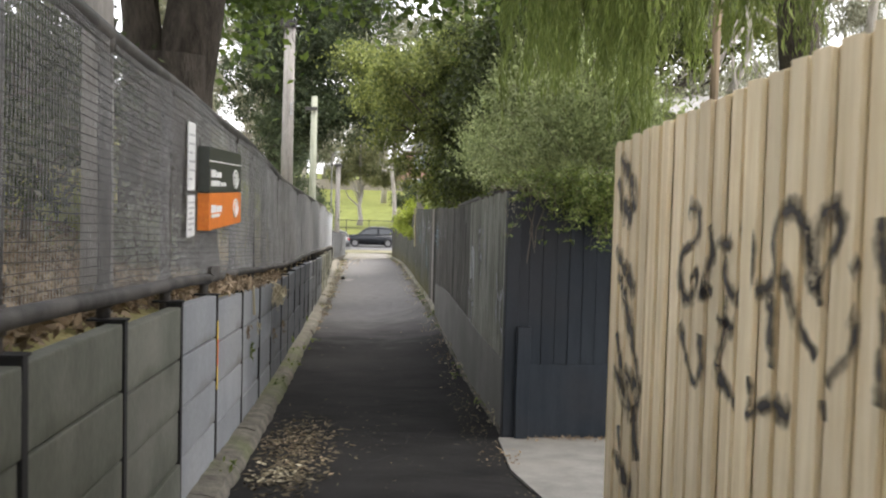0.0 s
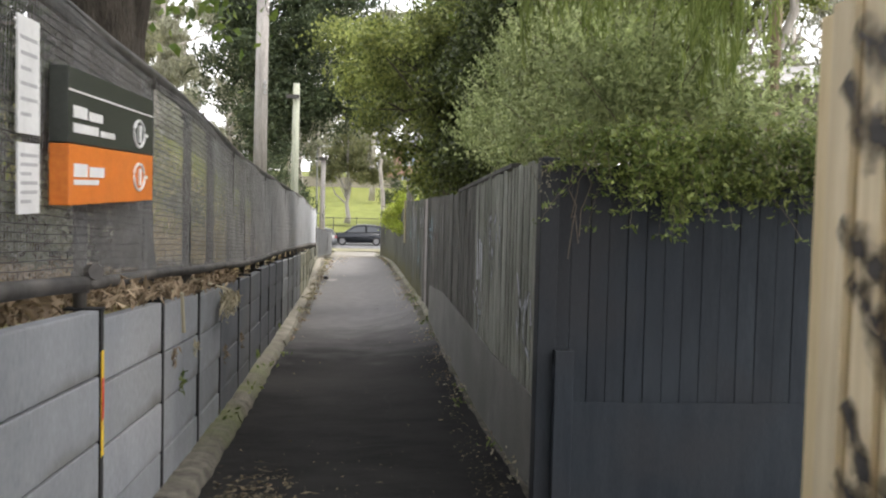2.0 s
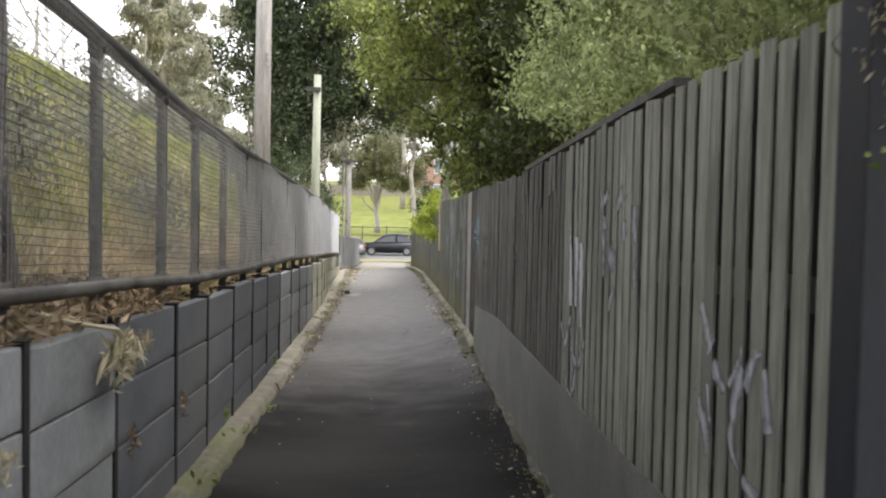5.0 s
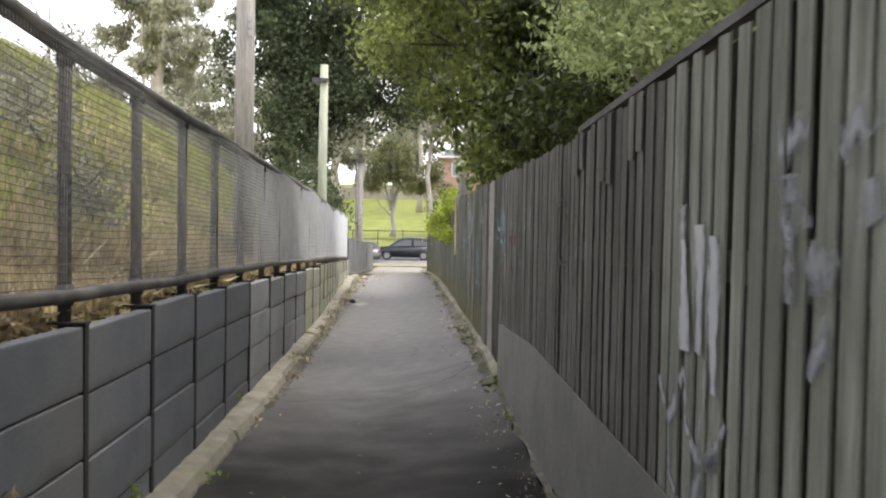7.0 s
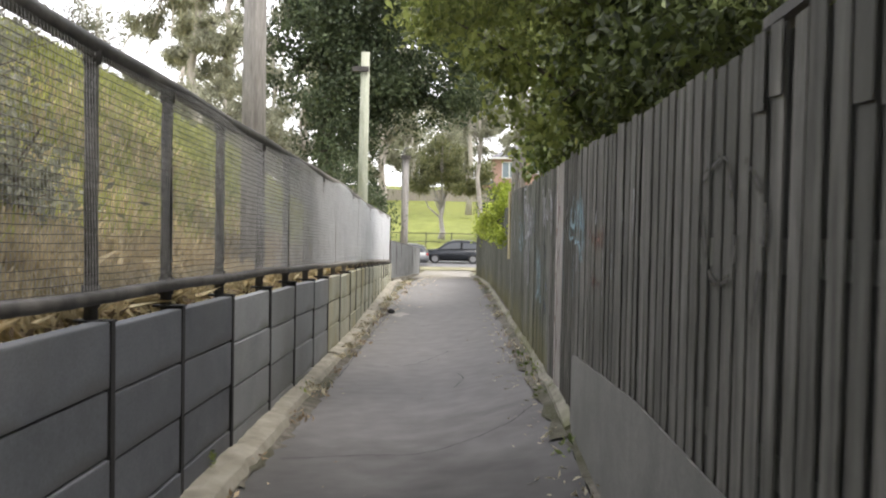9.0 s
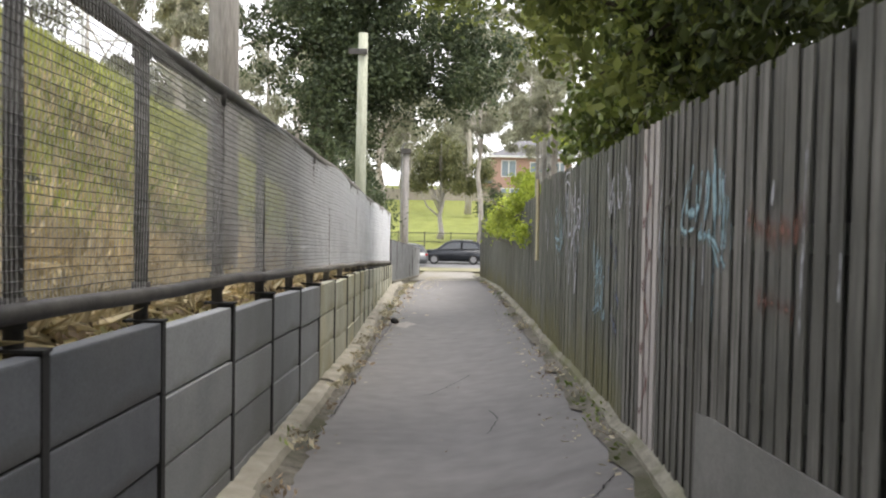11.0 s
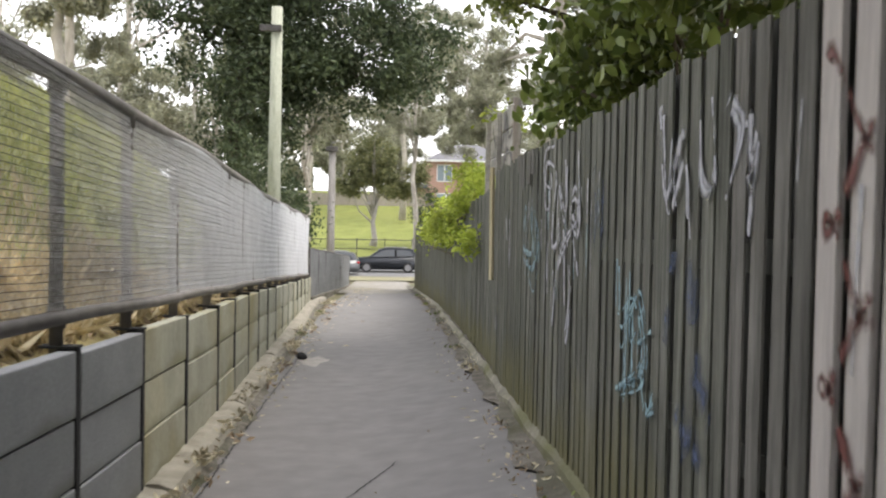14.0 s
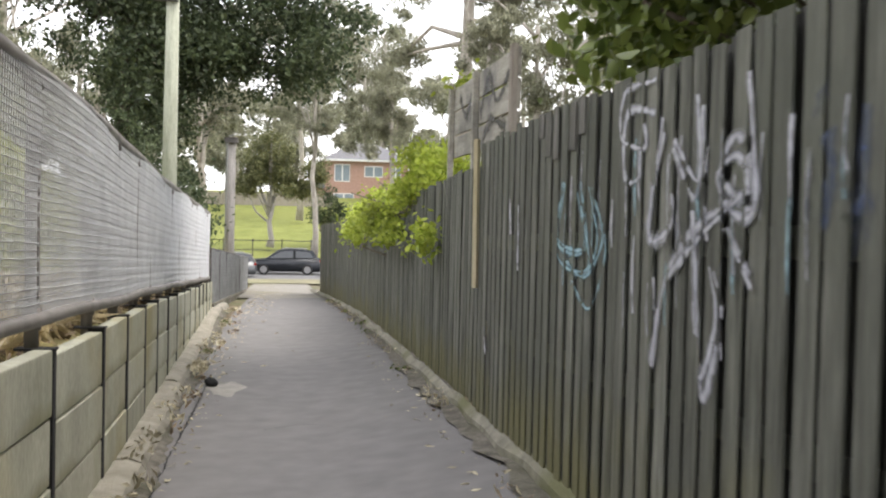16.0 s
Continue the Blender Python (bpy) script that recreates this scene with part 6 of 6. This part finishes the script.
for pts in (LOOPS[:15], LOOPS[14:29], LOOPS[28:]):
    tag(gf, pts, 0.05, XG, M_SPRAY_RED, "maroon sprayed loops on the pale palings", 0, 0)
for pts in (((21.17, 1.1), (21.07, 0.79), (20.88, 0.98), (20.8, 0.71)), ((20.7, 1.07), (20.68, 0.85), (20.56, 0.82), (20.56, 1.05)), ((20.44, 1.05), (20.34, 0.94), (20.43, 0.78)), ((20.29, 0.98), (20.25, 0.82), (20.19, 0.92)),
            ((23.45, 0.99), (23.75, 1.01), (23.77, 0.78), (23.61, 0.77), (23.61, 0.88)), ((23.36, 0.92), (23.5, 0.59), (23.33, 0.56), (23.27, 0.71)), ((23.28, 0.86), (23.07, 0.69), (23.03, 0.98)),
            ((22.71, 1.05), (22.65, 0.67), (22.8, 0.7), (22.89, 0.77), (22.77, 0.86), (22.69, 0.71), (23.04, 0.6), (23.32, 0.41), (23.43, 0.1)), ((23.09, 0.6), (23.02, 0.25), (22.96, 0.08), (22.85, 0.34), (22.92, 0.47)), ((22.83, 0.6), (22.67, 0.46))):
    tag(gf, pts, 0.055, XG, M_SPRAY_WHITE, "white spray-painted letters", 0, 1)
for pts in (((25.8, 0.73), (25.73, 0.38)), ((25.57, 0.69), (25.56, 0.32)), ((26.48, -0.07), (26.41, -0.25))):
    stroke(gf, pts, 0.05, XG, M_SPRAY_WHITE, "white spray-painted bar")
for pts, w in ((((20.99, 0.71), (20.98, 0.53), (21.05, 0.3)), 0.12), (((20.77, 0.6), (20.67, 0.27), (20.52, 0.14)), 0.14), (((22.33, 0.94), (22.24, 0.74), (22.28, 0.58)), 0.07), (((22.19, 0.74), (22.11, 0.59), (22.1, 0.89)), 0.07), (((20.9, 0.1), (20.6, 0.0)), 0.12)):
    stroke(gf, pts, w * 1.7, XG, M_SPRAY_DEEP, "smudged deep blue spray paint")
for pts, w in ((((17.75, 0.75), (17.4, 0.72), (17.1, 0.78)), 0.22), (((17.6, 0.5), (17.2, 0.48)), 0.12)):
    stroke(gf, pts, w, XG, M_SPRAY_RUST, "rust-red smudge of spray paint")
for pts in (((19.29, 0.76), (19.1, 0.82), (19.01, 0.9), (18.94, 0.97)), ((14.9, 1.0), (14.6, 1.05), (14.5, 0.75), (14.75, 0.7), (14.9, 0.9)), ((14.4, 1.05), (14.2, 0.9), (14.3, 0.6)), ((19.3, 0.6), (19.1, 0.52))):
    stroke(gf, pts, 0.05, XG, M_SPRAY_BLACK, "thin black spray-painted line")
for k in range(30):
    y0 = 22.2 + PALE_PITCH * (k % 18) - 0.02 + 0.03 * math.sin(k * 2.1)
    z0 = 0.92 - 0.22 * ((k * 7) % 5) / 4 - 0.3 * (k > 23)
    stroke(gf, ((y0, z0), (y0 + 0.012, z0 - 0.12), (y0 - 0.006, z0 - 0.2 - 0.1 * (k % 3))), 0.028, XG, (M_SPRAY_WHITE, M_SPRAY_FAINT, M_SPRAY_BLUE, M_SPRAY_FAINT)[k % 4], "faint worn streak of pale paint")
for pts in (((26.5, 1.55), (26.9, 1.4), (27.2, 1.6), (27.5, 1.35)), ((27.8, 1.6), (28.1, 1.4), (28.4, 1.6)), ((26.6, 1.2), (27.1, 1.28), (27.4, 1.15))):
    stroke(bd, pts, 0.10, BX - 0.003, M_SPRAY_BLACK, "black spray paint on the planks")

# ---- marks and small things on the path ----
def crack(pts, width, seed):
    r = np.random.default_rng(seed)
    l = smooth_line(pts, 0.03)
    l = l + r.normal(size=l.shape) * 0.006
    d = np.gradient(l, axis=0)
    d /= np.linalg.norm(d, axis=1)[:, None] + 1e-9
    n = np.stack([-d[:, 1], d[:, 0]], 1) * (width * r.uniform(0.4, 1.2, len(l)))[:, None] / 2
    v = np.zeros((len(l), 2, 3))
    v[:, 0, :2], v[:, 1, :2] = l + n, l - n
    v[:, :, 2] = path_z(v[:, :, 1]) + cross(v[:, :, 0], v[:, :, 1]) + 0.005
    i = np.arange(len(l) - 1)[:, None] * 2
    return tagged(raw("trim_crack", v.reshape(-1, 3), np.concatenate([i, i + 2, i + 3, i + 1], 1), M_CRACK), "dark crack in the asphalt path", "crack", kind="structure")


crack(((-0.35, 22.9), (-0.05, 23.1), (0.1, 23.5), (0.35, 24.2)), 0.010, 1)
crack(((-0.7, 18.3), (-0.2, 18.45), (0.3, 18.55), (0.8, 19.0), (1.0, 19.4)), 0.012, 2)
crack(((0.0, 8.8), (0.12, 8.3), (0.32, 8.25), (0.36, 8.7)), 0.009, 3)
crack(((0.35, 11.6), (0.42, 12.1), (0.38, 12.6), (0.5, 12.9)), 0.008, 4)
crack(((-0.6, 7.2), (-0.1, 7.05), (0.3, 7.1), (0.9, 6.9)), 0.009, 5)
crack(((0.42, 21.2), (0.5, 21.7), (0.46, 22.1)), 0.008, 6)
crack(((-0.2, 27.5), (0.1, 27.7), (0.25, 27.6)), 0.008, 7)
crack(((-0.55, 8.75), (-0.1, 8.6), (0.3, 8.72), (0.75, 8.5)), 0.016, 9)
crack(((0.05, 10.2), (0.35, 10.35), (0.7, 10.3), (1.0, 10.5)), 0.010, 10)
crack(((-0.7, 13.1), (-0.3, 13.0), (0.2, 13.15), (0.6, 13.05)), 0.011, 11)
crack(((-0.3, 7.7), (0.05, 7.55), (0.2, 7.75)), 0.012, 12)
crack(((-0.65, 9.6), (-0.2, 9.75), (0.15, 9.6)), 0.008, 13)
crack(((-0.74, 22), (-0.75, 26), (-0.73, 30)), 0.012, 8)

bm = bmesh.new()
bmesh.ops.create_icosphere(bm, subdivisions=3, radius=0.062)
for v in bm.verts:
    v.co *= 1 + 0.25 * noise.noise(v.co * 14)
    v.co.z *= 0.75
    v.co += Vector((-0.69, 29.68, float(path_z(29.68)) + 0.04))
tagged(part("clod", bm, M_JOINT, smooth=True), "dark lump of dirt beside the kerb", "clod")
bm = bmesh.new()
vs = [bm.verts.new((-0.55 + 0.16 * math.cos(a) * (1 + 0.3 * math.sin(3 * a)), 29.5 + 0.42 * math.sin(a) * (1 + 0.2 * math.cos(5 * a)), float(path_z(29.5 + 0.42 * math.sin(a))) + 0.004)) for a in np.linspace(0, 6.2, 24)]
bm.faces.new(vs)
tagged(part("sand_patch", bm, M_SAND), "pale patch of spilled sand on the path", "sand", kind="structure")

# dry weeds hanging over the wall and tufts in its joints
def tuft(name, label, x, y, z, n, size, droop, material, seed, sx=0.03, sy=0.06, sz=0.05, ratio=0.2):
    r = np.random.default_rng(seed)
    p = np.stack([x + abs(r.normal(size=n)) * sx, y + r.normal(size=n) * sy, z - abs(r.normal(size=n)) * sz], 1)
    v, f = leaf_cloud(r, p, size, ratio, droop)
    return tagged(raw(name, v, f, material), label, "weed", kind="stuff")


dw = thing("dry_weed", "dry drooping weed hanging over the wall top", "weed")
part("stalk", tubes(([(-1.10, 10.3, 0.72), (-0.98, 10.45, 0.66), (-0.90, 10.75, 0.60), (-0.88, 11.0, 0.48)], 0.010), seg=5), M_LITTER_PALE, dw)
part("stalk", tubes(([(-1.1, 8.9, 0.78), (-0.96, 9.0, 0.74), (-0.95, 9.02, 0.50)], 0.012), seg=5), M_LITTER_PALE, dw)
r = np.random.default_rng(5)
p = np.stack([-0.90 + r.normal(size=160) * 0.03, 10.9 + r.normal(size=160) * 0.12, 0.55 - abs(r.normal(size=160)) * 0.08], 1)
v, f = leaf_cloud(r, p, 0.10, 0.18, 0.9)
raw("leaf_tuft", v, f, M_LITTER_PALE, dw)
for i, (y, z, m) in enumerate(((9.2, 0.22, M_LEAF_FERN), (9.75, 0.34, M_LITTER_PALE), (8.9, 0.42, M_LITTER), (11.4, 0.05, M_LITTER), (17.6, -0.55, M_LEAF_FERN), (14.3, -0.42, M_LEAF_FERN), (12.6, 0.0, M_LITTER))):
    tuft("wall_weed", "small weed tuft growing from a wall joint", WX + 0.004, y, z, 26, 0.055, 0.5, m, 40 + i, 0.015, 0.04, 0.06)
def drift(name, label, x, n, y0, y1, per, size, material, seed, lift):
    """Weeds and dead leaves caught in small heaps along an edge."""
    r = np.random.default_rng(seed)
    c = r.uniform(y0, y1, n)
    y = np.repeat(c, per) + r.normal(size=n * per) * 0.13
    xx = x + np.repeat(r.normal(size=n) * 0.04, per) + r.normal(size=n * per) * 0.045
    return scatter(name, label, "weeds", xx, y, path_z(y) + cross(xx, y) + lift + abs(r.normal(size=n * per)) * 0.02, size, 0.4, 0.0, material, seed=seed)


drift("kerb_litter", "pale dead leaves caught along the kerb", -0.86, 34, 20, 40, 16, 0.065, M_LITTER_PALE, 71, 0.075)
drift("kerb_litter", "brown dead leaves caught along the kerb", -0.78, 22, 17, 40, 12, 0.055, M_LITTER, 72, 0.02)
drift("kerb_weeds", "little green weeds along the kerb", -0.86, 8, 6, 36, 10, 0.055, M_LEAF_FERN, 73, 0.09)
drift("fence_litter", "dead leaves along the fence foot", 1.10, 30, 9, 45, 10, 0.045, M_LITTER_PALE, 74, 0.035)
drift("fence_litter", "brown leaf crumbs along the fence foot", 1.04, 45, 7, 45, 12, 0.03, M_LITTER, 75, 0.02)
drift("fence_weeds", "small green weeds at the fence foot", 1.1, 16, 10, 45, 12, 0.05, M_LEAF_FERN, 76, 0.04)
# litter hanging over the wall edge and vine on the navy post
r = np.random.default_rng(9)
n = 700
y = r.uniform(7.2, 12.2, n)
scatter("leaf_litter", "dead leaves spilling over the wall top", "leaf litter", -1.04 + r.normal(size=n) * 0.04, y, wall_top(y) + 0.02 + abs(r.normal(size=n)) * 0.04, 0.08, 0.3, 0.2, M_LITTER, seed=6)
vn = thing("dry_vine", "brown dry vine trailing down the fence corner", "vine")
for i in range(4):
    x0 = 1.13 + r.uniform(-0.02, 0.25)
    pts = [(x0 + r.normal() * 0.03, 8.43 if x0 > 1.14 else 8.6, 1.65 - 0.09 * k * r.uniform(0.8, 1.2)) for k in range(int(r.integers(4, 9)))]
    part("tendril", tubes((pts, 0.003), seg=4), M_TWIG, vn)
p = np.stack([1.15 + r.normal(size=60) * 0.03, 8.452 - abs(r.normal(size=60)) * 0.006, 1.58 - abs(r.normal(size=60)) * 0.12], 1)
v, f = leaf_cloud(r, p, 0.025, 0.25, 0.6)
raw("dry_leaves", v, f, M_LITTER_PALE, vn)
